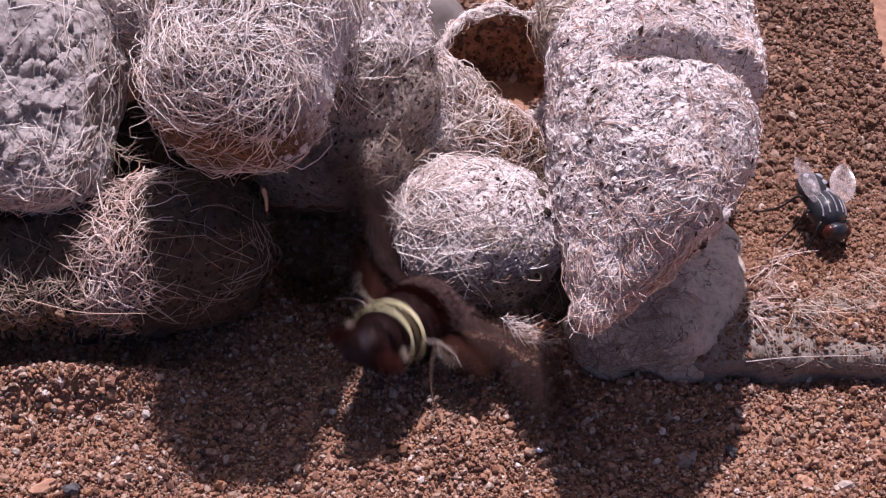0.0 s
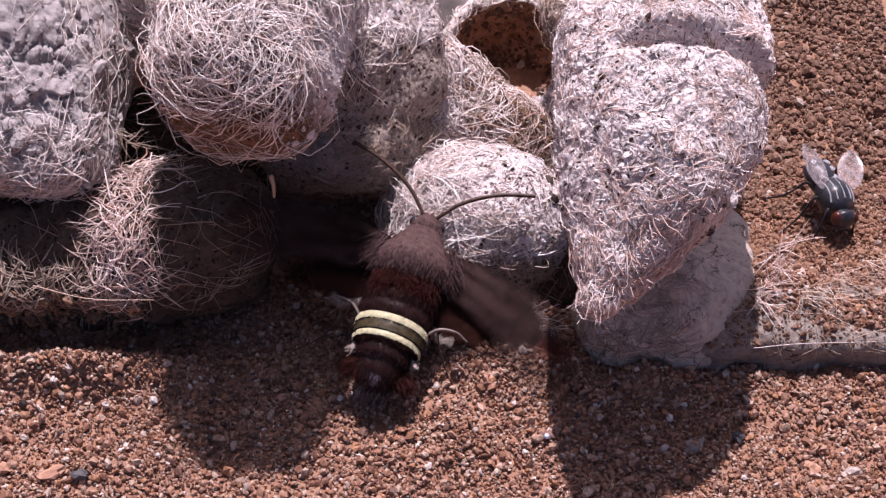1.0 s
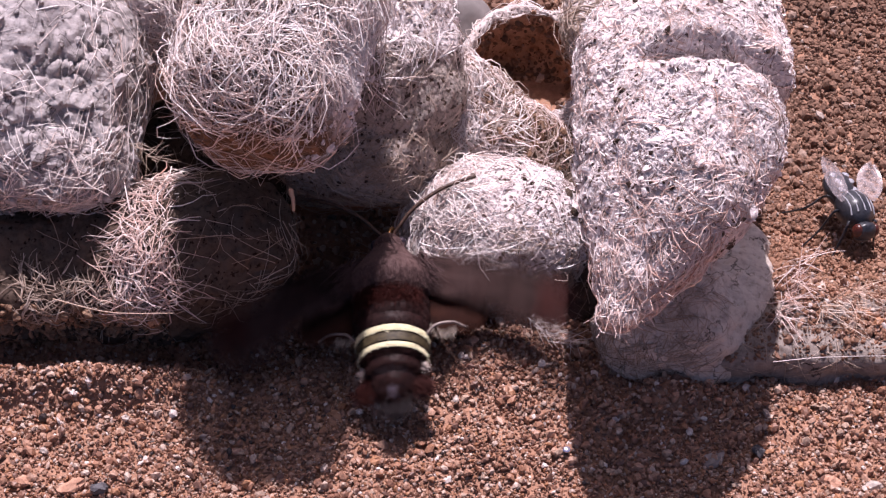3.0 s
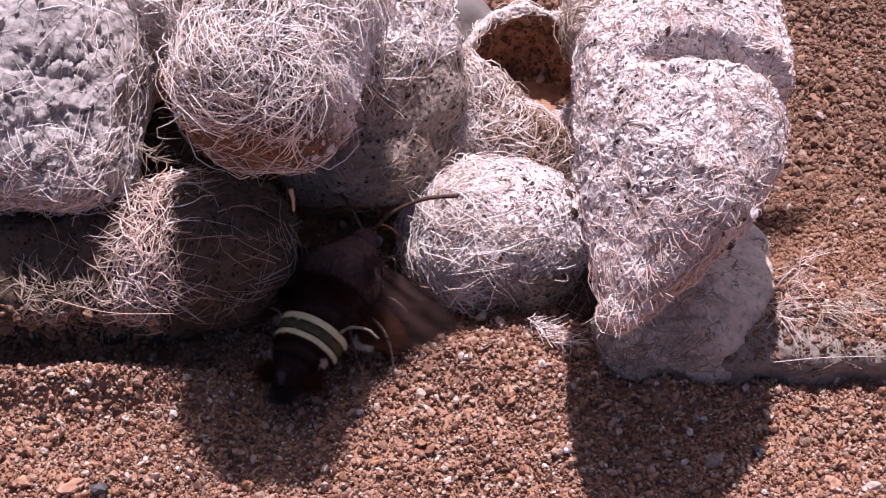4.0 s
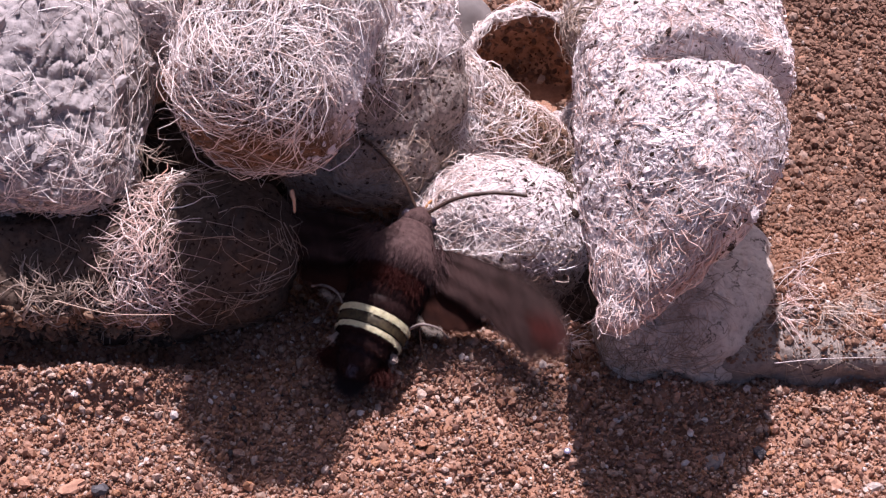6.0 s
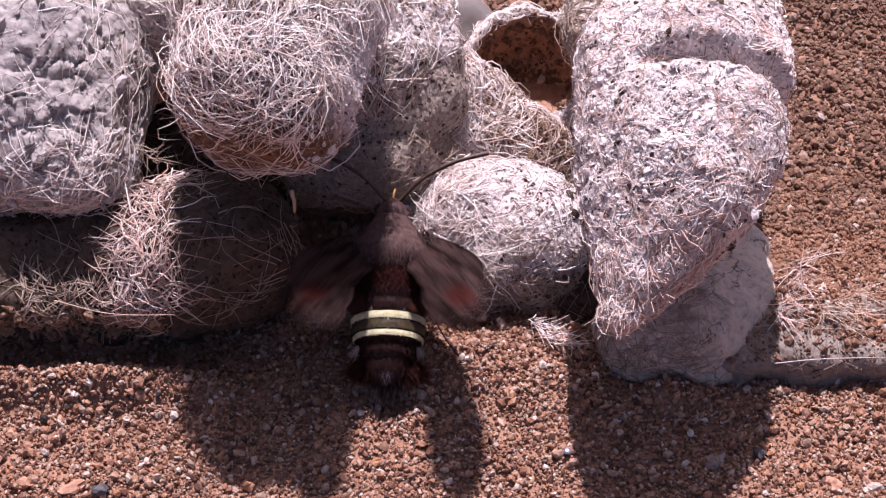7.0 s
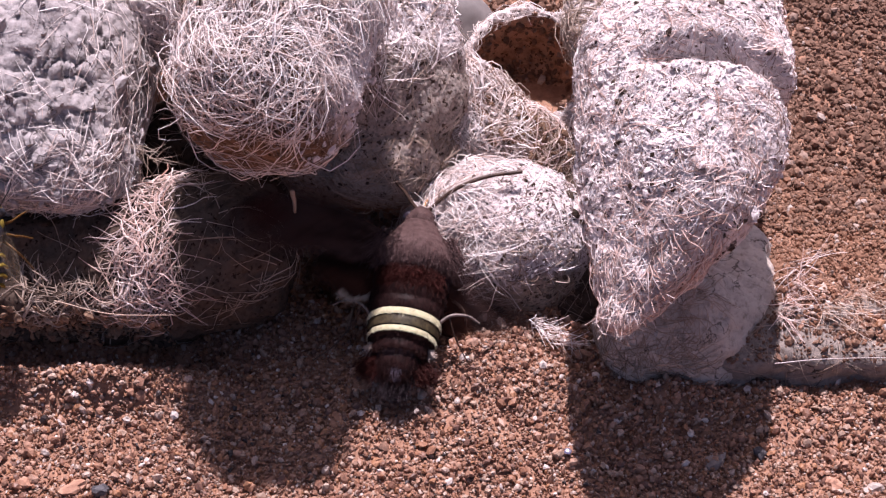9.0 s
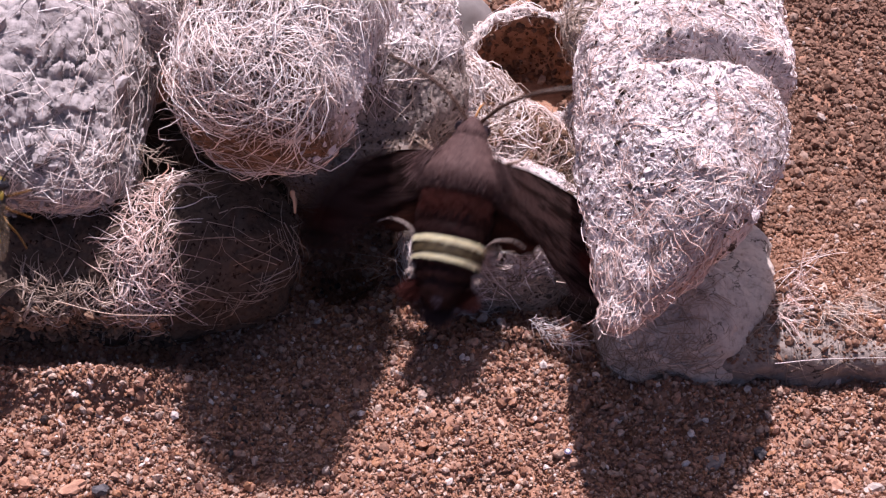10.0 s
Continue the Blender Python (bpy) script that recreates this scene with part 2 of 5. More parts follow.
def hair_paths(v, q, count, seed, length, flow=None, spread=0.9, lift=0.5, loose=0.12, keep=None, steps=5, lock=4.0):
    """Hairs that lie over a surface: each starts on it and creeps along, bending, some ends free."""
    rng = np.random.default_rng(seed)
    v = v.reshape(-1, 3)
    tree = BVHTree.FromPolygons([Vector(p) for p in v], q.tolist())
    c = v[q].mean(1)
    f = np.cross(v[q[:, 2]] - v[q[:, 0]], v[q[:, 3]] - v[q[:, 1]])
    wgt = np.linalg.norm(f, axis=1) / 2
    nn = f / np.maximum(np.linalg.norm(f, axis=1), 1e-9)[:, None]
    if np.sum(nn * (c - v.mean(0))) < 0:
        nn = -nn
    if keep:
        wgt = wgt * np.array([keep(p, n) for p, n in zip(c, nn)])
    pick = rng.choice(len(q), count, p=wgt / wgt.sum())
    out = np.empty((count, steps, 3))
    for h, i in enumerate(pick):
        w4 = rng.dirichlet((1, 1, 1, 1))
        p, n = Vector(w4 @ v[q[i]]), Vector(nn[i])
        d = Vector(flow(p, n)) if flow else noise.noise_vector(p / lock + Vector((seed, 0, 0)))
        d = (d - n * d.dot(n)).normalized()
        d.rotate(Matrix.Rotation(rng.normal() * spread, 3, n))
        step = rng.uniform(*length) / (steps - 1)
        curl = rng.normal() * 0.06
        free = rng.random() < loose
        rise = abs(rng.normal()) * lift
        for k in range(steps):
            out[h, k] = p + n * (0.06 + rise * math.sin(math.pi * (k + 0.6) / steps))
            d.rotate(Matrix.Rotation(curl, 3, n))
            nxt = p + d * step
            if free and k > 2:
                p = nxt + n * step * 0.25
                continue
            hit = tree.find_nearest(nxt)
            m = hit[1] if hit[1].dot(n) > 0 else -hit[1]
            p, n = hit[0], m
            d = (d - n * d.dot(n))
            d = d.normalized() if d.length > 1e-6 else Vector((1, 0, 0))
    return out


def ico(level):
    bm = bmesh.new()
    bmesh.ops.create_icosphere(bm, subdivisions=level, radius=1)
    out = (np.array([v.co for v in bm.verts]), np.array([[v.index for v in f.verts] for f in bm.faces]))
    bm.free()
    return out


def grains(name, places, sizes, seed, flat=(0.55, 1.0), level=1):
    """Many small angular grains in one mesh."""
    rng = np.random.default_rng(seed)
    tv, tf = ico(level)
    n = len(places)
    v = tv[None] * rng.uniform(0.72 if level == 1 else 0.86, 1.25 if level == 1 else 1.12, (n, len(tv), 1))
    v = v * np.stack([rng.uniform(0.75, 1.25, n), rng.uniform(0.75, 1.25, n), rng.uniform(*flat, n)], 1)[:, None]
    w = rng.normal(size=(n, 4))
    w /= np.linalg.norm(w, axis=1)[:, None]
    a, b, c, d = w.T
    rot = np.stack([1 - 2 * (c * c + d * d), 2 * (b * c - a * d), 2 * (b * d + a * c), 2 * (b * c + a * d), 1 - 2 * (b * b + d * d),
                    2 * (c * d - a * b), 2 * (b * d - a * c), 2 * (c * d + a * b), 1 - 2 * (b * b + c * c)], 1).reshape(n, 3, 3)
    v = np.einsum("nij,nkj->nki", rot, v) * np.asarray(sizes)[:, None, None] + np.asarray(places)[:, None]
    f = tf[None] + (np.arange(n) * len(tv))[:, None, None]
    return raw_mesh(name, v, f.reshape(-1, 3), smooth=level > 1)


# ---- ground ----
def bell(x, y, cx, cy, wx, wy):
    return np.exp(-((x - cx) / wx) ** 2 - ((y - cy) / wy) ** 2)


WAVES = np.random.default_rng(90).uniform(-1, 1, (64, 64))


def swell(x, y, size, shift):
    """Smooth uneven lie of the ground, between -1 and 1."""
    u, w = x / size + shift, y / size + shift * 1.7
    i, j = np.floor(u).astype(int), np.floor(w).astype(int)
    a, b = u - i, w - j
    a, b = a * a * (3 - 2 * a), b * b * (3 - 2 * b)
    pick = lambda di, dj: WAVES[(i + di) % 64, (j + dj) % 64]
    return (pick(0, 0) * (1 - a) + pick(1, 0) * a) * (1 - b) + (pick(0, 1) * (1 - a) + pick(1, 1) * a) * b


def ground_height(x, y):
    """Lie of the sand in mm: a heap before the small dropping, a furrow by the long one."""
    x, y = np.asarray(x, float), np.asarray(y, float)
    left = 1 / (1 + np.exp(np.clip((x + 35) / 2.0, -50, 50)))
    z = 4.2 * bell(x, y, 2, -5.5, 14, 6.5) + 1.5 * bell(x, y, 2, -17, 18, 10)
    z += left * (4.3 * np.exp(-((y + 9.9) / 3.0) ** 2) - 2.6 * np.exp(-((y + 3.0) / 3.2) ** 2))
    z -= 2.2 * bell(x, y, 19.5, -4.5, 4.0, 4.0)
    z -= 13.0 * bell(x, y, -16, 16, 6.5, 6.5)
    z -= 12.0 * bell(x, y, 21.5, 13, 4.0, 7.0)
    z += 1.0 * bell(x, y, 55, -13, 16, 3.5) + 2.0 * bell(x, y, 35, -12, 8, 3.2)
    z += 0.75 * swell(x, y, 7.0, 3.3) + 0.45 * swell(x, y, 3.0, 8.1) + 0.9 * swell(x, y, 17.0, 1.2)
    z -= 9.0 * bell(x, y, -44, 42, 7.0, 9.0)
    right = 1 / (1 + np.exp(np.clip((48 - x) / 1.8, -50, 50))) / (1 + np.exp(np.clip(-(y + 7.0) / 0.4, -50, 50)))
    z += 7.3 * right * np.exp(-((y - 1) / 16) ** 2)
    return z


axis = np.concatenate([-np.geomspace(3e5, 96, 26), np.linspace(-95, 95, 200), np.geomspace(96, 3e5, 26)])
gx, gy = np.meshgrid(axis, axis + 20, indexing="ij")
gz = ground_height(gx, gy)
near = np.exp(-((gx / 110) ** 4 + ((gy - 20) / 110) ** 4))
rough = np.array([noise.fractal(Vector((x, y, 0)) / 3.4, 0.8, 2.0, 4) if abs(x) < 100 and abs(y - 20) < 100 else 0
                  for x, y in zip(gx.ravel(), gy.ravel())]).reshape(gx.shape)
gz = gz * near + rough * near * 0.5
na = len(axis)
gi, gj = np.meshgrid(np.arange(na - 1), np.arange(na - 1), indexing="ij")
gq = np.stack([gi * na + gj, (gi + 1) * na + gj, (gi + 1) * na + gj + 1, gi * na + gj + 1], -1).reshape(-1, 4)
ground = solo("ground", raw_mesh("ground", np.stack([gx, gy, gz], -1), gq), SOIL,
              "bare reddish-brown sandy ground in full sun", "ground", kind="structure")


def scatter(n, x0, x1, y0, y1, size, seed, sink=0.15):
    r = np.random.default_rng(seed)
    x, y = r.uniform(x0, x1, n), r.uniform(y0, y1, n)
    s = np.minimum(np.exp(r.normal(math.log(size), 0.42, n)), 1.9 * size) / 2
    z = ground_height(x, y) + s * r.uniform(sink, 0.9, n) + r.uniform(-0.2, 0.42, n)
    return np.stack([x, y, z], 1), s


pa, sa = scatter(44000, -66, 71, -35, 5, 0.44, 1)
pb, sb = scatter(5200, -66, 71, -35, 4, 0.85, 2)
pc, sc = scatter(5000, -30, 30, 4, 26, 0.75, 3)
solo("sand_grains", grains("sand_grains", np.vstack([pa, pb, pc]), np.concatenate([sa, sb, sc]), 6, (0.35, 0.9)), SAND,
     "loose coarse red-brown sand with pale quartz grains", "sand", kind="stuff")
pd, sd = scatter(4600, 46, 80, 24, 92, 0.9, 4, -0.7)
pe, se = scatter(11000, 46, 80, 20, 92, 0.5, 7, -0.3)
pg, sg = scatter(13000, 46, 80, -7.6, 34, 0.42, 10, -0.3)
ph, sh = scatter(1500, 46, 80, -7.4, 34, 0.8, 11, -0.4)
solo("fine_soil", grains("fine_soil", np.vstack([pg, ph]), np.concatenate([sg, sh]), 12, (0.5, 1.0)), FINE_SOIL,
     "fine orange-red soil in full sun", "soil", kind="stuff")
pf, sf = scatter(3000, -8, 48, 56, 92, 0.9, 8, -0.3)
solo("soil_crumbs", grains("soil_crumbs", np.vstack([pd, pe, pf]), np.concatenate([sd, se, sf]), 9, (0.7, 1.0)), CLODS,
     "reddish-brown soil crumbs lying close together", "soil", kind="stuff")

# ---- droppings ----
GROUP = "pile of dried droppings"


def dropping(label, path, body_mat, amounts, seed, hairs=(), around=120, along=110, cap=(1, 1), squash=1.0, shape=None, crumbs=()):
    """A dried dropping: a lumpy body with mats of hair over it. hairs: rows of options for hair_paths, with count, mat, radius;
    crumbs: rows of count, size in mm, material."""
    top = thing("dropping", label, "dropping", GROUP)
    v, q = tube(path, around, along, cap, squash)
    v = lumpy(v, q, amounts, seed, shape)
    part("body", raw_mesh("body", v, q), body_mat, top)
    for k, (count, size, mat, test) in enumerate(crumbs):
        r = np.random.default_rng(seed * 7 + k)
        c = v[q].mean(1)
        nn = normals(v, q)[q[:, 0]]
        if np.sum(nn * (c - v.mean(0))) < 0:
            nn = -nn
        wgt = np.array([test(p, n) for p, n in zip(c, nn)])
        i = r.choice(len(q), count, p=wgt / wgt.sum())
        sz = np.exp(r.normal(math.log(size), 0.45, count)) / 2
        part("crumb_layer", grains("crumb_layer", c[i] + nn[i] * (sz * 0.25)[:, None], sz, seed + k, (0.35, 0.7)), mat, top, "chalky crumbs stuck on the surface", "stuff")
    for k, h in enumerate(hairs):
        h = dict(h)
        mat, rad = h.pop("mat"), 1.1 * h.pop("radius", 0.105)
        pts = hair_paths(v, q, seed=seed * 31 + k, **h)
        r = np.random.default_rng(seed + k).uniform(0.45, 1.25, len(pts)) * rad
        part("hair_mat", strands("hair_mat", pts, r), mat, top, "matted pale animal hair", "stuff")
    return top, v, q


def facing(p, n):
    """More hair where a surface looks up or towards the open front."""
    return max(0.0, 0.25 + 0.6 * n[2] - 0.5 * n[1])


def patchy(size, seed, low=-0.1):
    """Hair or crumbs in patches."""
    return lambda p, n: facing(p, n) * max(0.03, min(1.0, (noise.noise(Vector(p) / size + Vector((seed, 0, 0))) - low) * 3))


ROUGH = ((1.6, 9.0), (0.7, 3.2), (0.35, 1.3))

def crust(x, y, z):
    """Blocky plates of dried crust with open cracks between them."""
    p = Vector((x, y, z))
    p = (p + noise.noise_vector(p / 5.0) * 2.2) / 4.3
    d, c = noise.voronoi(p)
    open_crack = math.exp(-((d[1] - d[0]) / 0.07) ** 2) * max(0.0, min(1.0, 0.5 + 2.2 * noise.noise(p / 2.1)))
    return 0.6 * noise.noise(c[0] * 5.3) - 1.2 * open_crack


def left_shape(x, y, z):
    flat = max(-6.5, min(0.0, 0.8 * (0.743 * (y - 16.9) + 0.669 * (z - 20.1) + 5.2))) if y < 25 else 0.0
    return flat + crust(x, y, z)


dropping("large grey crumbly dropping with chalky lumps and some hair", [(-58.8, 16.9, 20.1, 13.4), (-61.2, 31, 25.5, 17.9), (-65, 60, 27.5, 18.5)], CLAY_GREY,
         ((1.6, 11.0), (0.6, 4.0), (0.3, 1.7), (0.25, 0.8)), 3,
         [dict(count=260, mat=HAIR_PINK, length=(4, 11), keep=patchy(8, 3, 0.0), lift=0.35, radius=0.075),
          dict(count=620, mat=HAIR_PINK, length=(5, 12), lift=0.5, radius=0.085, spread=0.5, flow=lambda p, n: Vector((0.15, -0.8, -0.5)), keep=lambda p, n: 1.0 if p[0] > -52 and p[2] > 14 else 0.0),
          dict(count=270, mat=HAIR_PINK, length=(5, 12), lift=0.6, radius=0.075, keep=lambda p, n: 1.0 if 18 < p[2] < 30 and p[1] < 12 and p[0] > -63 else 0.0)], 300, 260,
         shape=left_shape,
         crumbs=((900, 0.7, CLAY_GREY, lambda p, n: 0.3 + facing(p, n)), (420, 1.1, CLAY_GREY, lambda p, n: 0.3 + facing(p, n))))
# Body colour is lowered to stand for the shade on this dropping.
dropping("long dull brown dropping lying in sand, darkened as in shade, soiled below", [(-78, 8.4, 6.2, 11.2), (-54, 8.4, 6.8, 11.4), (-40, 7.8, 9.3, 12), (-32.5, 7.5, 11, 11.6)],
         CLAY_SHADE, ((1.5, 9.0), (0.9, 3.2), (0.5, 1.3)), 5,
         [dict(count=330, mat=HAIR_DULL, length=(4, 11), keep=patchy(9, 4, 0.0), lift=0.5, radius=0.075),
          # Bright hairs only along the ridge that the sun reaches.
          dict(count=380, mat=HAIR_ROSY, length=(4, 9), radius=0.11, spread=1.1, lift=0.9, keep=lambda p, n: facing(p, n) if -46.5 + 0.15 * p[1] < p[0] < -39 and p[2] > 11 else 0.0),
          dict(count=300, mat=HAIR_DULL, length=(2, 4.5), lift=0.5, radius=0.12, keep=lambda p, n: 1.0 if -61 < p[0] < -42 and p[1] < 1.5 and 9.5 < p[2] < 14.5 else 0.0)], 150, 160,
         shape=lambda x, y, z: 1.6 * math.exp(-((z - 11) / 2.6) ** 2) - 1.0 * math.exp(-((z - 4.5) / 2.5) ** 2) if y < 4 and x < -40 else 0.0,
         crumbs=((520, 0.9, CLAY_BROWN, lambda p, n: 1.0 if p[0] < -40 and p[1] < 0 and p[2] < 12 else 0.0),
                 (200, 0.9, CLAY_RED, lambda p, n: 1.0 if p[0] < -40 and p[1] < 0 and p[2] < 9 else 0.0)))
dropping("rounded dropping wrapped in swirling pinkish hair, brown below", [(-23.8, 10.6, 43.2, 12.6), (-23.2, 24, 45, 14.6), (-23.4, 33, 45.5, 13.8)], CLAY_MIXED, ROUGH, 7,
         [dict(count=2900, mat=HAIR_PINK, length=(5, 13), steps=6, loose=0.3, keep=lambda p, n: facing(p, n) if p[2] > 43.5 and p[0] + 0.35 * (46 - p[2]) < -17.0 + 0.7 * max(0, p[1] - 10) else 0.0,
               flow=lambda p, n: n.cross(Vector((0.3, -0.6, 0.75))), lift=1.3, spread=0.9, radius=0.092),
          dict(count=420, mat=HAIR_UMBER, length=(4, 10), steps=6, keep=lambda p, n: facing(p, n) if p[2] > 43.0 and p[0] < -17.0 else 0.0, lift=0.8, spread=1.0, radius=0.085),
          dict(count=500, mat=HAIR_DULL, length=(5, 12), steps=6, keep=lambda p, n: facing(p, n) if p[2] > 43.0 and p[0] < -17.0 + 0.7 * max(0, p[1] - 10) else 0.0, lift=0.3, spread=1.2, radius=0.09),
          dict(count=50, mat=HAIR_PINK, length=(7, 13), keep=lambda p, n: 1.0 if 33 < p[2] < 40 and p[1] < 8 else 0.0, flow=lambda p, n: Vector((0.1, -0.4, -1)), loose=0.8, lift=0.8, radius=0.09),
          dict(count=420, mat=HAIR_DULL, length=(4, 10), keep=lambda p, n: 1.0 if p[2] < 41 else 0.0, lift=0.35, radius=0.06)],
         crumbs=((900, 0.5, CLAY_WHITE, lambda p, n: facing(p, n) if p[0] > -19 else 0.0),))
# White top and darker front put sun and shade into the colour.
dropping("upright dropping with pale chalky hairy skin", [(-9, 31, 13, 9.5), (-8.5, 32.5, 21, 12), (-13, 44, 28, 12.5), (-20, 60, 28, 12)], CLAY_LIT_TOP, ((1.6, 9.0), (0.8, 3.2), (0.6, 1.3), (0.3, 0.7)), 9,
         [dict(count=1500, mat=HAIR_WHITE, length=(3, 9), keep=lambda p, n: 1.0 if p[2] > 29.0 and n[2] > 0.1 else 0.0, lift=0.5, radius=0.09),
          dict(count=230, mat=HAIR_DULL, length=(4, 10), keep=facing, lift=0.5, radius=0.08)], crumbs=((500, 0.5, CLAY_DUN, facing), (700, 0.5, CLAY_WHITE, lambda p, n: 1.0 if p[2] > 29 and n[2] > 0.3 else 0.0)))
dropping("small sloping dropping covered in short hair", [(1, 35, 14, 8), (7, 34, 10, 8), (14, 34, 5.5, 7.2), (19, 35, 3, 6)], CLAY_BROWN, ROUGH, 11,
         [dict(count=1200, mat=HAIR_PINK, length=(3, 8), keep=lambda p, n: facing(p, n) if p[0] < 12 else 0.0, lift=0.6, radius=0.095),
          dict(count=420, mat=HAIR_DULL, length=(2, 7), keep=lambda p, n: facing(p, n) if p[0] > 8 else 0.0, lift=0.6, radius=0.09),
          dict(count=160, mat=HAIR_ROSY, length=(4, 8), keep=lambda p, n: 1.0 if p[0] > 12 and n[2] > 0.2 else 0.0, flow=lambda p, n: Vector((1, 0.2, 0.3)), lift=0.8, loose=0.7)],
         crumbs=((500, 0.55, CLAY_PALE, lambda p, n: facing(p, n) if p[0] < 9 else 0.0), (350, 0.8, CLAY_BROWN, lambda p, n: facing(p, n) if p[0] > 7 else 0.0)))
# Body colour darkens on the front, which turns from the sun.
dropping("small rounded pale dropping with matted white hair", [(6.6, 15.5, 4.6, 12.0), (11.0, 16.0, 4.4, 12.2)], CLAY_CHALK_SHADED, ((1.0, 8.0), (0.45, 3.0), (0.2, 1.2)), 13,
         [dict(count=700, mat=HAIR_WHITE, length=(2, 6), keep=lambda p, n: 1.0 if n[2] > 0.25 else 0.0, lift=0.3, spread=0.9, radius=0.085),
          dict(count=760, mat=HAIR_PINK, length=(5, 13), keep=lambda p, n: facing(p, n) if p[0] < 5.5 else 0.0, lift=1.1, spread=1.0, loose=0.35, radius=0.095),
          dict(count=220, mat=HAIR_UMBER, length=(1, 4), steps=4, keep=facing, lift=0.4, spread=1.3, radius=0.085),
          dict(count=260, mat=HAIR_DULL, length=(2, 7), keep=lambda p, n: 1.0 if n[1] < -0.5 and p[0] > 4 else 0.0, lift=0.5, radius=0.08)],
         # The few dark crumbs imitate shaded pits in the chalk.
         crumbs=((1100, 0.5, CLAY_WHITE, lambda p, n: 1.0 if n[2] > 0.2 else 0.0), (160, 0.5, CLAY_SHADE, facing)))


def right_shape(x, y, z):
    """A deep fold across the top, the far lip standing proud of it."""
    e = y - 11.2 + 0.014 * (x - 37) ** 2
    deep = 1 / (1 + math.exp(-(x - 28) * 0.9))
    return (-(0.1 + 4.2 * deep) * math.exp(-(e / 1.25) ** 2) + 0.6 * deep * math.exp(-((e - 2.6) / 1.8) ** 2)) * (1 if z > 38 else 0.1)


dropping("big pale dropping densely felted with whitish hair, folded across", [(23.6, -18.2, 28.5, 2.7), (24.8, -15.2, 29.4, 5.2), (28.5, -7.6, 32.8, 10.3), (32.2, 3.0, 36.4, 14.1), (34.2, 17.6, 39.0, 14.8), (37.4, 32.5, 39.6, 12.0), (39.5, 56, 41, 11)],
         CLAY_WHITE, ((1.2, 9.0), (0.6, 3.0), (0.35, 1.2)), 15,
         [dict(count=5600, mat=HAIR_WHITE, length=(1.0, 4.0), steps=4, keep=facing, lift=0.22, spread=1.3, lock=2.5, radius=0.08),
          dict(count=1300, mat=HAIR_ROSY, length=(2, 7), steps=5, keep=patchy(9, 2), lift=0.4, spread=0.8, radius=0.085),
          # Short dark strands drawn as the shade inside small pits.
          dict(count=700, mat=HAIR_UMBER, length=(0.8, 3), steps=4, keep=facing, lift=0.3, spread=1.3, radius=0.085),
          dict(count=240, mat=HAIR_ROSY, length=(3, 7), radius=0.11, flow=lambda p, n: Vector((-0.2, -1, -0.8)), spread=0.35, lift=0.5, loose=0.7,
               keep=lambda p, n: 1.0 if p[1] < -11.5 and p[2] > 27 else 0.0)], 170, 190, squash=0.74, shape=right_shape,
         # White crumbs, then dark ones in place of shadowed pits.
         crumbs=((4200, 0.5, CLAY_WHITE, lambda p, n: facing(p, n) if p[1] > -9 else 0.0), (520, 0.5, CLAY_SHADE, lambda p, n: facing(p, n) if p[1] > -12 else 0.0)))
dropping("flattened grey cracked dropping pressed into the sand", [(30.5, -1.4, 3.0, 7.8), (36.5, -0.4, 3.4, 9.6), (41.6, 3.5, 1.6, 8.9), (43.5, 14, -1.0, 8.6)], CLAY_CRACKED,
         ((1.4, 8.0), (0.7, 2.8), (0.35, 1.0)), 17, [dict(count=520, mat=HAIR_DULL, length=(4, 9), keep=lambda p, n: facing(p, n) if p[0] < 37 + 3 * noise.noise(Vector(p) / 3) else 0.0, lift=0.15, radius=0.075)])
dropping("low grey cracked slab of dung with hair on it", [(38, -0.2, 0.2, 8.2), (48, -0.2, -0.7, 8.6), (60, 0.0, -0.8, 8.6), (84, 0.0, -0.8, 8.6)], CLAY_SLAB,
         ((1.4, 9.0), (0.7, 3.0), (0.3, 1.0)), 19, [dict(count=160, mat=HAIR_DULL, length=(4, 12), keep=facing, lift=0.4, radius=0.07)], squash=0.9,
         shape=lambda x, y, z: 1.9 * math.exp(-((z - 4.0) / 1.8) ** 2) if y < 1 else 0.0,
         crumbs=((2600, 0.5, CLODS, lambda p, n: 1.0 if n[2] > 0.5 else 0.0),))
# Set high enough to keep the sun out of the crack before it.
dropping("hairy dropping half hidden behind the others", [(-43, 43, 30, 11), (-43, 64, 33, 11)], CLAY_PALE, ROUGH, 21,
         [dict(count=900, mat=HAIR_PINK, length=(4, 10), keep=facing, lift=0.6)])
dropping("dull hairy dropping behind the big pale one", [(25.5, 43, 21, 6.2), (28, 62, 25, 7)], CLAY_PALE, ROUGH, 25,
         [dict(count=800, mat=HAIR_DULL, length=(4, 10), keep=facing, lift=0.6)], 80, 70)
dropping("dull brown dropping wedged under the hairy ball", [(-17, 25, 13, 8.0), (-10.5, 24, 14.5, 8.6), (-5, 26, 13, 8)], CLAY_DUN, ROUGH, 27,
         [dict(count=420, mat=HAIR_DULL, length=(4, 10), keep=facing, lift=0.6, radius=0.09)], 90, 80)
# Added lump, coloured dark to give the crack its shade and hide lit ground.
dropping("dark lump added to shade the crack behind the hairy ball", [(-46, 29, 3, 8), (-38, 35, 6, 9), (-26, 33, 4, 8)], CLAY_SHADE, ROUGH, 33,
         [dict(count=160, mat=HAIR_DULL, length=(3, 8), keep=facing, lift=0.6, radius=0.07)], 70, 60)
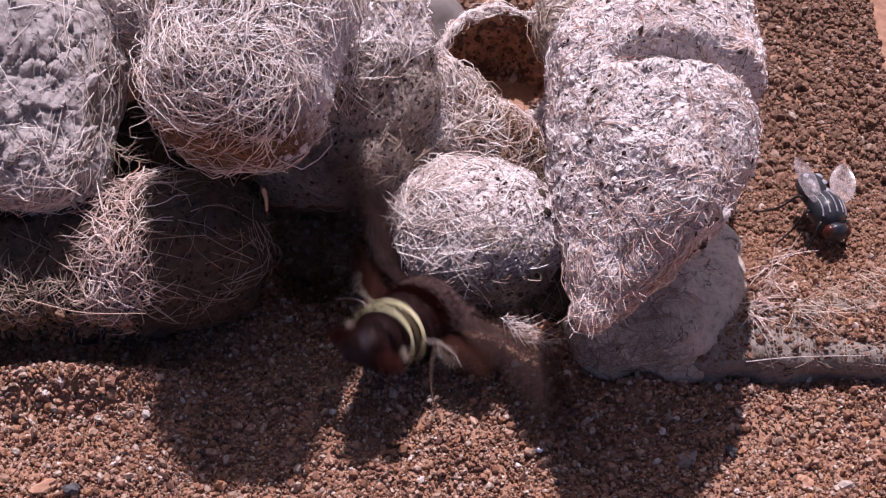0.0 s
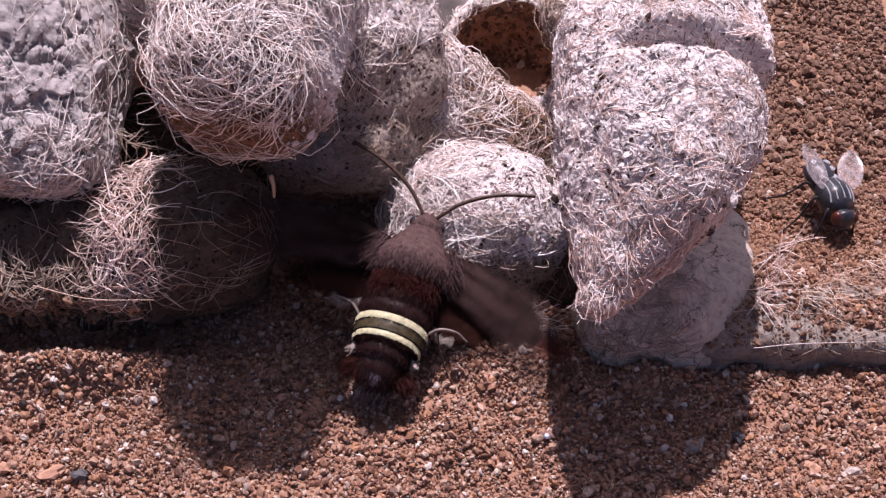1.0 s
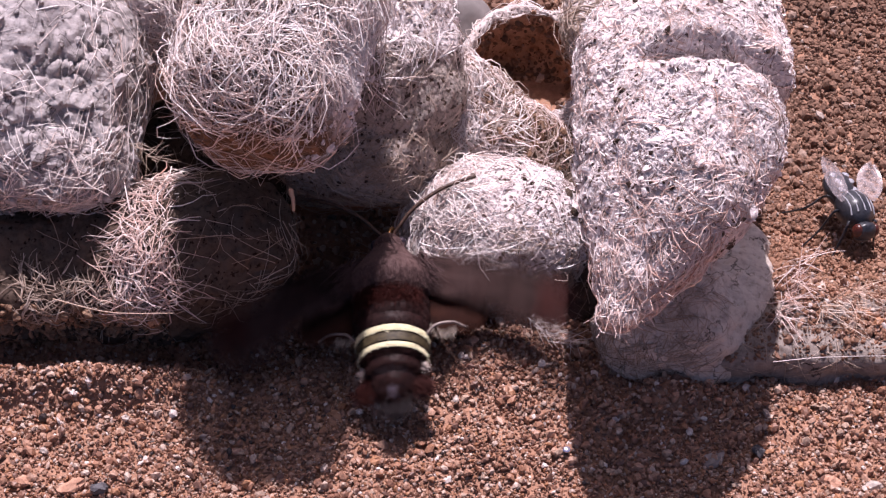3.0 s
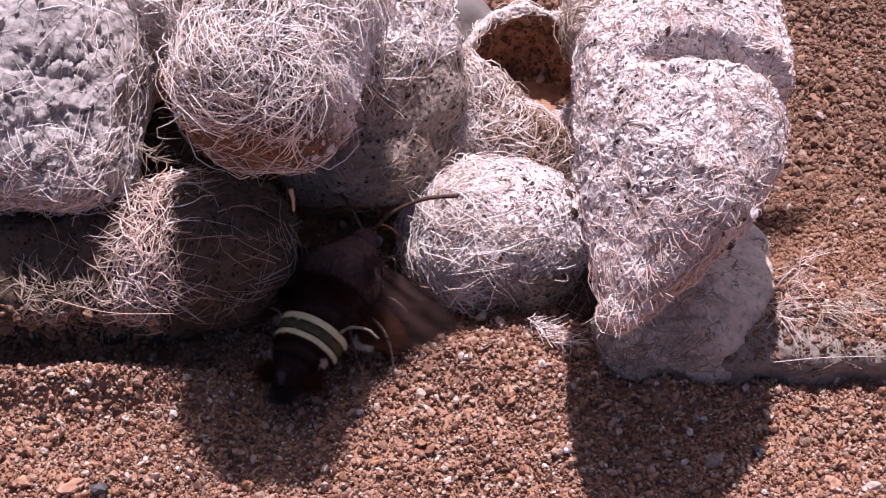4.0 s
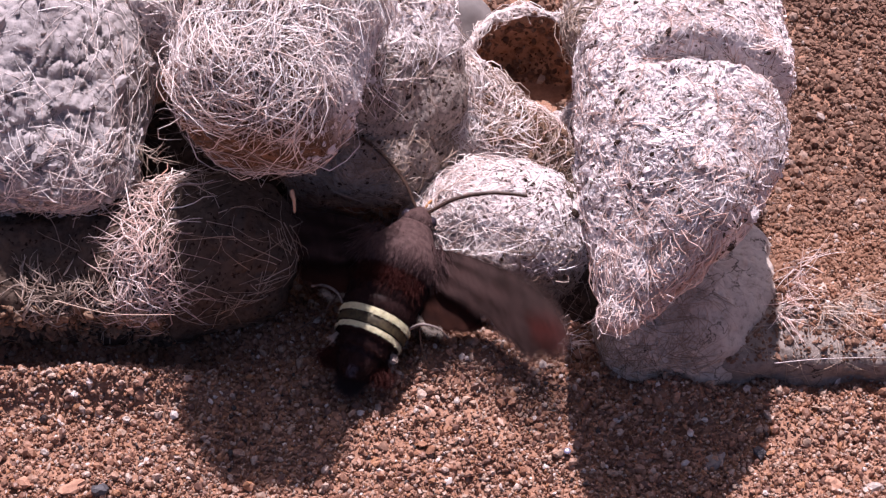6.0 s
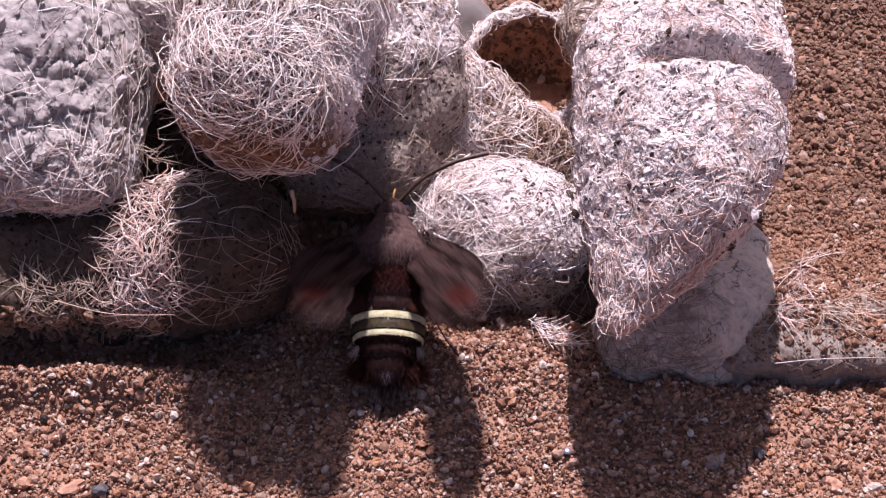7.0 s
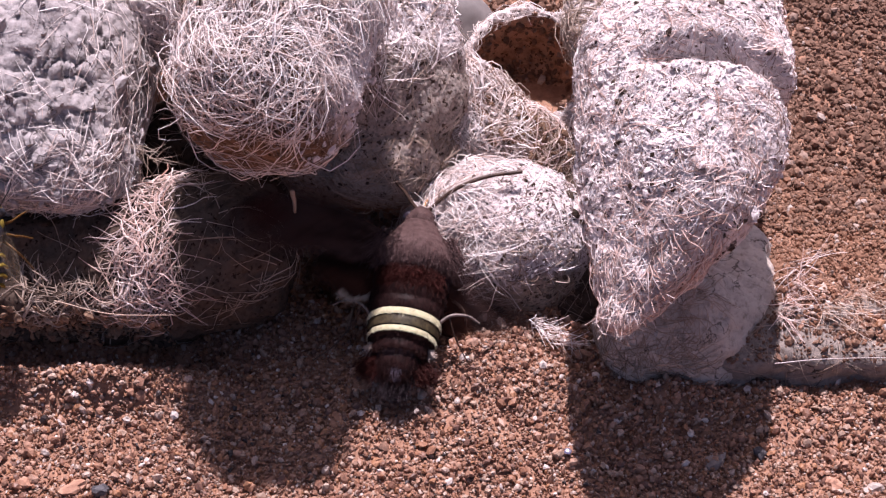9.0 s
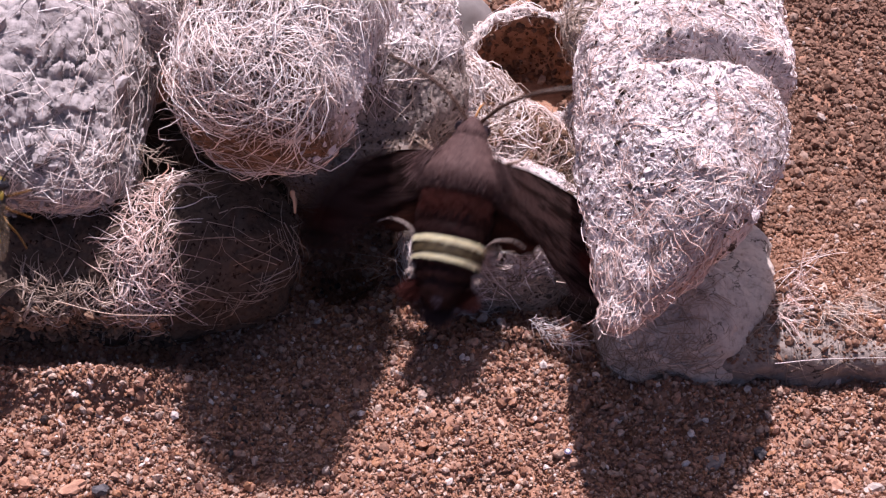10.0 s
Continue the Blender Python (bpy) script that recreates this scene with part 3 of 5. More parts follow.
# Another added dark lump: covers sunlit crumbs where the gap lies in shade.
dropping("dark lump added as shade deep between the pale droppings", [(20.5, 8, -3, 4.5), (21.5, 20, 0, 6), (22, 32, 3, 6)], CLAY_SHADE, ROUGH, 29,
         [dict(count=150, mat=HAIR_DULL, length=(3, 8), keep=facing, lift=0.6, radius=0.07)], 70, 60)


def hollow_dropping():
    """A broken, hollow dropping whose red-brown inside shows."""
    top = thing("dropping", "hollow broken dropping with a red-brown crumbly inside", "dropping", GROUP)
    prof = [(12.0, 10), (11.4, 3), (10.8, -1.0), (9.8, -1.8), (8.9, -0.4), (8.6, 3), (7.2, 8), (4.0, 10), (0.01, 10.6)]
    pr = spline([(a, b, 0) for a, b in prof], 60)
    a = np.linspace(0, 2 * np.pi, 90, endpoint=False)
    turn = np.array(Matrix.Rotation(radians(-66), 3, "X"))
    v = np.stack([pr[:, None, 0] * np.cos(a), np.broadcast_to(pr[:, None, 1], (60, 90)), pr[:, None, 0] * np.sin(a)], -1)
    v = v @ turn.T + np.array((14.0, 51.0, 7.5))
    i, j = np.meshgrid(np.arange(59), np.arange(90), indexing="ij")
    k = (j + 1) % 90
    q = np.stack([i * 90 + j, i * 90 + k, (i + 1) * 90 + k, (i + 1) * 90 + j], -1).reshape(-1, 4)
    v = lumpy(v, q, ((1.4, 7.0), (1.1, 2.6), (0.6, 1.1)), 23)
    cut = 59 * 90 * 4 // 9
    part("shell", raw_mesh("shell", v, q[:cut]), CLAY_PALE, top, "pale chalky outer shell")
    part("inside", raw_mesh("inside", v, q[cut - 90:]), CLAY_RED, top, "red-brown crumbly inside")
    r = np.random.default_rng(61)
    c = v[q[cut:]].mean(1)
    i = r.choice(len(c), 700)
    part("crumb_layer", grains("crumb_layer", c[i] + r.normal(size=(700, 3)) * 0.3, r.uniform(0.2, 0.7, 700), 62), CLODS, top, "loose reddish crumbs inside", "stuff")
    pts = hair_paths(v, q[:cut], 900, 77, (3, 8), keep=facing)
    part("hair_mat", strands("hair_mat", pts, 0.08), HAIR_PINK, top, "matted pale animal hair", "stuff")


hollow_dropping()


def stone(name, label, at, size, turn, mat, seed, rough=0.18, category="pebble", group="pebbles in the sand"):
    bm = bmesh.new()
    small = max(size) < 2.5
    rough = 0.5 if small else rough
    bmesh.ops.create_icosphere(bm, subdivisions=2 if small else 4, radius=1)
    for v in bm.verts:
        d = 1 + rough * noise.noise(v.co * 1.3 + Vector((seed, 2, 3))) + rough * 0.4 * noise.noise(v.co * 3.1 + Vector((seed, 8, 1)))
        v.co = Vector((v.co.x * size[0], v.co.y * size[1], v.co.z * size[2])) * d * MM
    for f in bm.faces:
        f.smooth = not small
    me = bpy.data.meshes.new(name)
    bm.to_mesh(me)
    bm.free()
    ob = solo(name, me, mat, label, category, group)
    ob.matrix_world = Matrix.Translation(Vector(at) * MM) @ pose(0, 0, 0, *turn)
    return ob


ST_RED = speckled("red_stone", (0.34, 0.17, 0.11), (0.52, 0.30, 0.21), 0.5, 0.75)
ST_DARK = speckled("dark_stone", (0.05, 0.045, 0.05), (0.11, 0.10, 0.11), 0.8, 0.6)
ST_GREY = speckled("grey_stone", (0.18, 0.145, 0.135), (0.30, 0.245, 0.23), 0.7, 0.8)
ST_PALE = speckled("pale_stone", (0.34, 0.27, 0.235), (0.50, 0.42, 0.38), 0.9, 0.5, 0.05, 0.5)
ST_BACK = speckled("smooth_grey_stone", (0.17, 0.15, 0.145), (0.25, 0.225, 0.22), 0.25, 0.8)
stone("stone", "smooth grey stone behind the droppings", (-1.0, 61, 7), (10, 7, 8), (0, 10, 15), ST_BACK, 1, 0.12, "stone", "")
stone("pebble", "flat reddish pebble half sunk in sand", (-50.6, -9.8, 3.2), (3.0, 1.6, 1.5), (0, -6, 18), ST_RED, 2)
PEBBLES = (
    ("small dark grey pebble", (-48.2, -28, 0.5), (1.3, 0.9, 0.8), ST_DARK), ("flat grey pebble", (38.8, -23.1, 0.5), (2.1, 1.2, 0.7), ST_GREY),
    ("small dark grey pebble", (45.3, -21.5, 0.5), (1.0, 0.9, 0.7), ST_DARK), ("small orange-red pebble", (55.1, -27, 0.5), (1.3, 1.1, 0.9), ST_RED),
    ("pale grey pebble", (60.6, -27.8, 0.6), (1.5, 1.1, 0.9), ST_PALE), ("tiny white quartz pebble", (-3.8, -15.9, 3.0), (0.45, 0.34, 0.3), ST_PALE),
    ("tiny tan pebble", (2.1, -14.3, 3.2), (0.55, 0.42, 0.35), ST_PALE), ("tiny white quartz pebble", (-56.7, -21.6, 0.7), (0.6, 0.5, 0.5), ST_PALE),
    ("tiny white quartz pebble", (-45.6, -16.1, 1.2), (0.65, 0.5, 0.5), ST_PALE), ("tiny tan pebble", (6, 2.0, 2.6), (0.9, 0.7, 0.8), ST_PALE),
    ("tiny tan pebble", (8.6, 1.3, 2.5), (0.7, 0.6, 0.6), ST_PALE), ("small orange-red pebble", (-58.9, -26.8, 0.6), (1.2, 0.9, 0.7), ST_RED),
    ("small reddish pebble", (-52, -27.5, 0.5), (2.0, 1.1, 0.8), ST_RED))
for k, (text, at, size, mat) in enumerate(PEBBLES):
    stone("pebble", text + " on the sand", at, size, (0, k * 23 % 17, k * 47), mat, 5 + k)


HAIR_STRAW = strand_mat("straw_hair", ((0.0, (0.72, 0.56, 0.46)), (0.5, (0.42, 0.27, 0.19)), (1.0, (0.84, 0.72, 0.64))))


GLINT = speckled("quartz_glint", (0.72, 0.66, 0.86), (0.85, 0.80, 0.95), 1.0, 0.2, 0.0, 1.0)
GLINT.node_tree.nodes["Principled BSDF"].inputs["Metallic"].default_value = 0.9
chip = stone("quartz_chip", "tiny glinting quartz chip in the sand", (17.7, -22.8, 2.7), (3.0, 2.7, 1.2), (4, 0, 0), GLINT, 31, 0.05, "quartz", "")
chip.matrix_world = chip.matrix_world @ Matrix.Scale(0.19, 4)


def tuft(name, label, category, base, count, seed, length, aim, fan, mat, radius=0.085, drop=0.0):
    """Loose fibres that fan out from about one place."""
    r = np.random.default_rng(seed)
    pts = np.empty((count, 6, 3))
    aim = np.array(aim, float) / np.linalg.norm(aim)
    for i in range(count):
        d = aim + r.normal(size=3) * fan
        d /= np.linalg.norm(d)
        p = np.array(base[0]) + (np.array(base[1]) - np.array(base[0])) * r.random() + r.normal(size=3) * 0.5
        bend = r.normal(size=3) * 0.1
        step = r.uniform(*length) / 5
        for k in range(6):
            pts[i, k] = p
            d = d + bend + np.array((0, 0, -drop))
            d /= np.linalg.norm(d)
            p = p + d * step
    pts[..., 2] = np.maximum(pts[..., 2], ground_height(pts[..., 0], pts[..., 1]) + 0.2)
    return solo(name, strands(name, pts, r.uniform(0.6, 1.3, count) * radius), mat, label, category, kind="stuff")


tuft("hair_tuft", "sparse tuft of pinkish hairs on the soil", "hair", ((49.5, -3, 8.0), (54, 8, 8.2)), 120, 41, (2.5, 7), (0.5, -0.5, 0.1), 0.9, HAIR_ROSY, 0.08)
tuft("hair_tuft", "scattered thin hairs on the soil", "hair", ((54, -3, 8.0), (72, 9, 8.2)), 75, 45, (4, 11), (0.7, -0.5, 0.05), 0.6, HAIR_STRAW, 0.065)
tuft("hair_tuft", "short pale hairs at the edge of the heap", "hair", ((13.0, 0.5, 3.6), (19.0, -2.5, 2.2)), 70, 42, (2, 4.5), (0.8, -0.4, -0.1), 0.5, HAIR_PINK, 0.08)
tuft("hair_fringe", "fringe of stiff pale hairs hanging from the big dropping", "hair", ((22.8, -17.6, 29.6), (27.5, -14.5, 31.2)), 170, 46, (3, 6.5), (-0.1, -0.75, -0.6), 0.3, HAIR_ROSY, 0.12)
tuft("hair_tuft", "stiff pale hairs in the gap", "hair", ((-9, 8.5, 5), (-7, 9.5, 8)), 14, 43, (4, 9), (-1, 0.3, 0.1), 0.4, HAIR_DULL, 0.06)
tuft("hair_tuft", "stiff pale hairs between the droppings", "hair", ((-46, 16, 25), (-42, 15, 23)), 16, 44, (3, 8), (0.6, -0.5, 0.1), 0.5, HAIR_DULL, 0.075)


def straw(name, label, points, radius, mat):
    me = strands(name, spline(points, 14)[None], radius, 0.6)
    return solo(name, me, mat, label, "straw", "bits of straw")


straw("straw", "long thin pale straw lying on the slab", [(48, -9.6, 6.0), (55, -9.4, 6.8), (66, -9.2, 7.0)], 0.07, HAIR_WHITE)
straw("straw", "thin curved straw lying on the long dropping", [(-55, -7, 17), (-47, -8.3, 15.6), (-38, -8, 15)], 0.1, HAIR_STRAW)
straw("straw", "stubby pale straw end hanging in the dark gap", [(-21.4, 6, 26.0), (-21.2, 5.2, 24.4), (-21.2, 4.8, 22.6)], 0.44, HAIR_STRAW)


# ---- the moth ----
def rings(profile, around=40, along=60, squash=0.92, seed=1, rough=0.12):
    """A body along y from rows of y, half width, height of the axis."""
    p = spline(profile, along)
    a = np.linspace(0, 2 * np.pi, around, endpoint=False)
    v = np.stack([p[:, None, 1] * np.cos(a), np.broadcast_to(p[:, None, 0], (along, around)), p[:, None, 2] + squash * p[:, None, 1] * np.sin(a)], -1)
    i, j = np.meshgrid(np.arange(along - 1), np.arange(around), indexing="ij")
    k = (j + 1) % around
    q = np.stack([i * around + j, i * around + k, (i + 1) * around + k, (i + 1) * around + j], -1).reshape(-1, 4)
    return lumpy(v, q, ((rough, 1.2), (rough * 0.5, 0.5)), seed), q


def fur(v, q, count, seed, length, back=1.0, rise=0.35, steps=4):
    """Short fur combed backwards over a body."""
    r = np.random.default_rng(seed)
    c = v[q].mean(1)
    f = np.cross(v[q[:, 2]] - v[q[:, 0]], v[q[:, 3]] - v[q[:, 1]])
    ar = np.linalg.norm(f, axis=1)
    n = f / np.maximum(ar, 1e-9)[:, None]
    if np.sum(n * (c - v.mean(0))) < 0:
        n = -n
    i = r.choice(len(q), count, p=ar / ar.sum())
    d = np.array((0, -back, 0)) + n[i] * rise + r.normal(size=(count, 3)) * 0.22
    d /= np.linalg.norm(d, axis=1)[:, None]
    ln = r.uniform(*length, count)
    s = np.linspace(0, 1, steps)
    base = np.einsum("nk,nkj->nj", r.dirichlet((1, 1, 1, 1), count), v[q[i]])
    return base[:, None] + d[:, None] * (ln[:, None] * s)[..., None] - n[i][:, None] * (0.25 * ln[:, None] * s * s * rise)[..., None]


FUR_BROWN = strand_mat("brown_fur", ((0.0, (0.055, 0.029, 0.028)), (0.5, (0.095, 0.056, 0.055)), (0.85, (0.16, 0.102, 0.10)), (1.0, (0.065, 0.028, 0.025))), 0.7, 0.08)
FUR_DARK = strand_mat("dark_fur", ((0.0, (0.012, 0.005, 0.005)), (0.6, (0.024, 0.008, 0.0075)), (1.0, (0.038, 0.014, 0.013))), 0.6, 0.08)
FUR_RED = strand_mat("rust_fur", ((0.0, (0.03, 0.0075, 0.0065)), (0.6, (0.05, 0.011, 0.009)), (1.0, (0.035, 0.012, 0.01))), 0.6, 0.08)
FUR_VIOLET = strand_mat("violet_black_scales", ((0.0, (0.012, 0.007, 0.009)), (0.7, (0.024, 0.014, 0.018)), (1.0, (0.045, 0.03, 0.036))), 0.45, 0.15)
FUR_BLOOM = strand_mat("grey_bloom", ((0.0, (0.07, 0.05, 0.075)), (1.0, (0.20, 0.16, 0.20))), 0.5)
FUR_YELLOW = strand_mat("pale_yellow_scales", ((0.0, (0.58, 0.52, 0.32)), (1.0, (0.76, 0.72, 0.54))), 0.6)
FUR_WHITE = strand_mat("whitish_fur", ((0.0, (0.62, 0.52, 0.47)), (1.0, (0.42, 0.32, 0.28))), 0.7)
SKIN_BROWN = speckled("moth_brown", (0.055, 0.031, 0.029), (0.11, 0.068, 0.064), 1.2, 0.7, 0.1, 0.08)
SKIN_DARK = speckled("moth_black", (0.011, 0.005, 0.005), (0.030, 0.012, 0.011), 1.5, 0.5, 0.1, 0.12)
SKIN_PURPLE = speckled("moth_violet_black", (0.012, 0.008, 0.014), (0.05, 0.035, 0.05), 1.5, 0.38)
YELLOW = speckled("yellow_band", (0.58, 0.52, 0.29), (0.74, 0.69, 0.47), 1.6, 0.6)
OLIVE = speckled("olive_band", (0.026, 0.018, 0.008), (0.075, 0.056, 0.026), 1.6, 0.6)
HORN = speckled("antenna_brown", (0.035, 0.018, 0.013), (0.10, 0.055, 0.04), 2.0, 0.5)
LEG = speckled("leg_brown", (0.12, 0.07, 0.05), (0.34, 0.24, 0.18), 2.0, 0.6)
HIND_LEG = speckled("hind_leg_pale", (0.08, 0.058, 0.052), (0.27, 0.215, 0.195), 1.2, 0.6)
TONGUE = speckled("tongue_amber", (0.34, 0.15, 0.05), (0.50, 0.26, 0.10), 2.0, 0.4)


def wing_mat(name, base, bars, spot, glow, share, along=0.16, tip=None):
    """Scaly wing: streaks along the span, cloudy blotches, fine scales."""
    m, nt, b = nodes_of(name, 0.75)
    b.inputs["Specular IOR Level"].default_value = 0.06
    co = mm_coords(nt)
    st = nt.nodes.new("ShaderNodeMapping")
    st.inputs["Scale"].default_value = (along, 0.75, 1.0)
    st.inputs["Rotation"].default_value = (0, 0, 0.25)
    nt.links.new(co, st.inputs["Vector"])
    n = node(nt, "ShaderNodeTexNoise", Scale=0.28, Detail=4.0, Roughness=0.55)
    wv = node(nt, "ShaderNodeTexNoise", Scale=1.0, Detail=3.0, Roughness=0.5)
    f = node(nt, "ShaderNodeTexNoise", Scale=3.0, Detail=4.0)
    nt.links.new(co, n.inputs["Vector"])
    nt.links.new(st.outputs[0], wv.inputs["Vector"])
    nt.links.new(co, f.inputs["Vector"])
    c = mix(nt, ramp(nt, wv.outputs[0], ((0.43, base), (0.49, bars), (0.53, base), (0.58, bars))), ramp(nt, n.outputs[0], ((0.45, base), (0.66, spot))), 0.25)
    if tip:
        # a dark red eye at the wing's tip, with a paler rim
        side = nt.nodes.new("ShaderNodeVectorMath")
        side.operation = "ABSOLUTE"
        far = nt.nodes.new("ShaderNodeVectorMath")
        far.operation = "DISTANCE"
        far.inputs[1].default_value = (20.8 * 0.14, 3.6 * 0.24, 0.0)
        turned = nt.nodes.new("ShaderNodeVectorMath")
        turned.operation = "MULTIPLY"
        turned.inputs[1].default_value = (0.14, 0.24, 0)
        nt.links.new(co, side.inputs[0])
        nt.links.new(side.outputs[0], turned.inputs[0])
        nt.links.new(turned.outputs[0], far.inputs[0])
        here = ramp(nt, far.outputs["Value"], ((0.0, (1, 1, 1)), (0.35, (1, 1, 1)), (0.5, (0, 0, 0))))
        c = mix(nt, c, ramp(nt, f.outputs[0], ((0.35, tuple(0.4 * k for k in tip)), (0.6, tip))), here)
    c = mix(nt, c, ramp(nt, f.outputs[0], ((0.3, (0.6, 0.6, 0.6)), (0.7, (1.25, 1.25, 1.25)))), 1.0, "MULTIPLY")
    nt.links.new(c, b.inputs["Base Color"])
    bump(nt, b, f.outputs[0], 0.08, 0.5)
    tr = node(nt, "ShaderNodeBsdfTranslucent", Color=(*glow, 1))
    both = nt.nodes.new("ShaderNodeMixShader")
    both.inputs[0].default_value = share
    nt.links.new(b.outputs[0], both.inputs[1])
    nt.links.new(tr.outputs[0], both.inputs[2])
    nt.links.new(both.outputs[0], nt.nodes["Material Output"].inputs[0])
    return m


WING_FORE = wing_mat("forewing_scales", (0.007, 0.0034, 0.003), (0.066, 0.039, 0.036), (0.035, 0.014, 0.012), (0.07, 0.025, 0.017), 0.12, 0.1, (0.055, 0.012, 0.010))
WING_UNDER = wing_mat("forewing_underside", (0.16, 0.045, 0.018), (0.36, 0.11, 0.035), (0.10, 0.035, 0.02), (0.5, 0.15, 0.04), 0.25)
WING_HIND = wing_mat("hindwing_scales", (0.02, 0.008, 0.006), (0.05, 0.018, 0.012), (0.02, 0.008, 0.007), (0.13, 0.035, 0.014), 0.2)
EDGE = speckled("wing_fringe", (0.30, 0.24, 0.20), (0.55, 0.47, 0.40), 2.0, 0.7)


def wing_mesh(name, lead, trail, side, camber, scallop):
    """A thin wing from rows of x, y for its front and hind edge; side is 1 or -1."""
    nu, nc = 44, 16
    a, b = spline([(*p, 0) for p in lead], nu), spline([(*p, 0) for p in trail], nu)
    u = np.linspace(0, 1, nu)
    b[:, 1] += scallop * np.sin(u * 34) * np.clip(u * 3, 0, 1)
    c = np.linspace(0, 1, nc)
    v = a[:, None] * (1 - c)[None, :, None] + b[:, None] * c[None, :, None]
    v[..., 2] = camber * (np.sin(np.pi * c)[None] * np.sin(np.pi * u * 0.9)[:, None]) + 0.10 * np.sin(c * 22)[None] * u[:, None]
    v[..., 0] *= side
    low = v.copy()
    low[..., 2] -= 0.11
    v = np.concatenate([v.reshape(-1, 3), low.reshape(-1, 3)])
    i, j = np.meshgrid(np.arange(nu - 1), np.arange(nc - 1), indexing="ij")
    q = np.stack([i * nc + j, (i + 1) * nc + j, (i + 1) * nc + j + 1, i * nc + j + 1], -1).reshape(-1, 4)
    rim = [(k, k + nc) for k in range(0, (nu - 1) * nc, nc)]
    n = nu * nc
    edge = [(s, e, e + n, s + n) for s, e in rim] + [(s + nc - 1, e + nc - 1, e + nc - 1 + n, s + nc - 1 + n) for s, e in rim]
    edge += [((nu - 1) * nc + k, (nu - 1) * nc + k + 1, (nu - 1) * nc + k + 1 + n, (nu - 1) * nc + k + n) for k in range(nc - 1)]
    faces = np.concatenate([q, q[:, ::-1] + n, np.array(edge)])
    return raw_mesh(name, v, faces), b * np.array((side, 1, 1))


FORE_LEAD = [(0, 1.0), (6, 2.6), (13, 3.0), (19, 1.6), (23, -1.2), (25, -4.0)]
FORE_TRAIL = [(0, -3.0), (5, -5.0), (10, -5.4), (15, -6.8), (20, -8.6), (23.5, -7.4), (25.1, -4.6)]
HIND_LEAD = [(0, 0.5), (4, 1.0), (8.5, -0.2), (11, -2.5)]
HIND_TRAIL = [(0, -3.6), (3.5, -6.4), (7, -6.0), (10, -4.8), (11.1, -3.0)]


def moth():
    top = thing("moth", "brown hawk moth with two yellow bands hovering on blurred wings", "moth")
    v, q = rings([(7.9, 0.05, 0.2), (8.2, 4.6, 0.2), (9.5, 6.0, 0.3), (11.0, 6.2, 0.4), (12.6, 5.5, 0.5), (14.2, 4.3, 0.5), (15.9, 3.1, 0.4), (17.0, 2.3, 0.3), (17.4, 0.05, 0.3)], seed=2)
    thorax = part("thorax", raw_mesh("thorax", v, q), SKIN_BROWN, top, "furry greyish-brown thorax")
    part("fur", strands("fur", fur(v, q, 11000, 1, (0.35, 0.85), rise=0.2, steps=3), 0.04), FUR_BROWN, thorax, kind="stuff")
    v, q = rings([(16.2, 0.05, 0.3), (16.5, 2.1, 0.3), (18.0, 2.2, 0.2), (19.5, 1.3, 0.0), (20.2, 0.05, -0.1)], 30, 30, seed=3)
    head = part("head", raw_mesh("head", v, q), SKIN_BROWN, top, "furry brown head")
    part("fur", strands("fur", fur(v, q, 1800, 2, (0.4, 0.8), rise=0.2), 0.045), FUR_BROWN, head, kind="stuff")
    for s in (-1, 1):
        bm = bmesh.new()
        bmesh.ops.create_icosphere(bm, subdivisions=3, radius=0.95 * MM, matrix=Matrix.Translation(Vector((s * 1.75, 18.3, -0.1)) * MM))
        me = bpy.data.meshes.new("eye")
        bm.to_mesh(me)
        bm.free()
        part("eye", me, SKIN_PURPLE, head, "dark rounded eye")
        p = spline([(s * 0.9, 19.2, 0.9, 0), (s * 4.2, 22.2, 2.6, 0), (s * 8.8, 24.6, 3.6, 0), (s * 14.0, 26.2, 3.6, 0)], 24)[:, :3]
        part("antenna", strands("antenna", p[None], 0.34, 1.05), HORN, top, "long dark tapering antenna")
    seg = [(8.6, 0.05, 0), (8.4, 5.0, 0)]
    for k, (y, r) in enumerate(((7, 5.6), (5, 5.6), (3, 5.45), (1, 5.2), (-1, 4.85), (-3, 4.1), (-5, 3.2))):
        seg += [(y + 0.8, r * 0.995, -0.02 * k), (y, r * 1.012, -0.02 * k), (y - 0.9, r * 0.98, -0.03 * k)]
    seg += [(-7, 2.6, -0.3), (-8.2, 1.7, -0.4), (-8.8, 0.05, -0.4)]
    v, q = rings(seg, 48, 150, 0.9, 4, 0.08)
    abdomen = part("abdomen", raw_mesh("abdomen", v, q), SKIN_DARK, top, "blackish-brown segmented abdomen")
    part("fur", strands("fur", fur(v, q, 10000, 3, (0.4, 1.0), rise=0.14, steps=3), 0.036), FUR_DARK, abdomen, kind="stuff")
    for y0, r, half, tone in ((1.2, 5.36, 0.5, YELLOW), (-0.1, 5.2, 0.7, OLIVE), (-1.35, 5.0, 0.4, YELLOW)):
        a = np.linspace(radians(-25), radians(205), 50)
        ys = np.linspace(-half, half, 9)
        out = r + 0.07 * np.cos(ys / half * 1.5)
        v = np.stack([out[:, None] * np.cos(a), np.broadcast_to((y0 + ys)[:, None], (9, 50)) - 0.25 * np.abs(np.cos(a)) ** 3, 0.9 * out[:, None] * np.sin(a)], -1)
        i, j = np.meshgrid(np.arange(8), np.arange(49), indexing="ij")
        q = np.stack([i * 50 + j, i * 50 + j + 1, (i + 1) * 50 + j + 1, (i + 1) * 50 + j], -1).reshape(-1, 4)
        v = lumpy(v, q, ((0.07, 0.5),), 6)
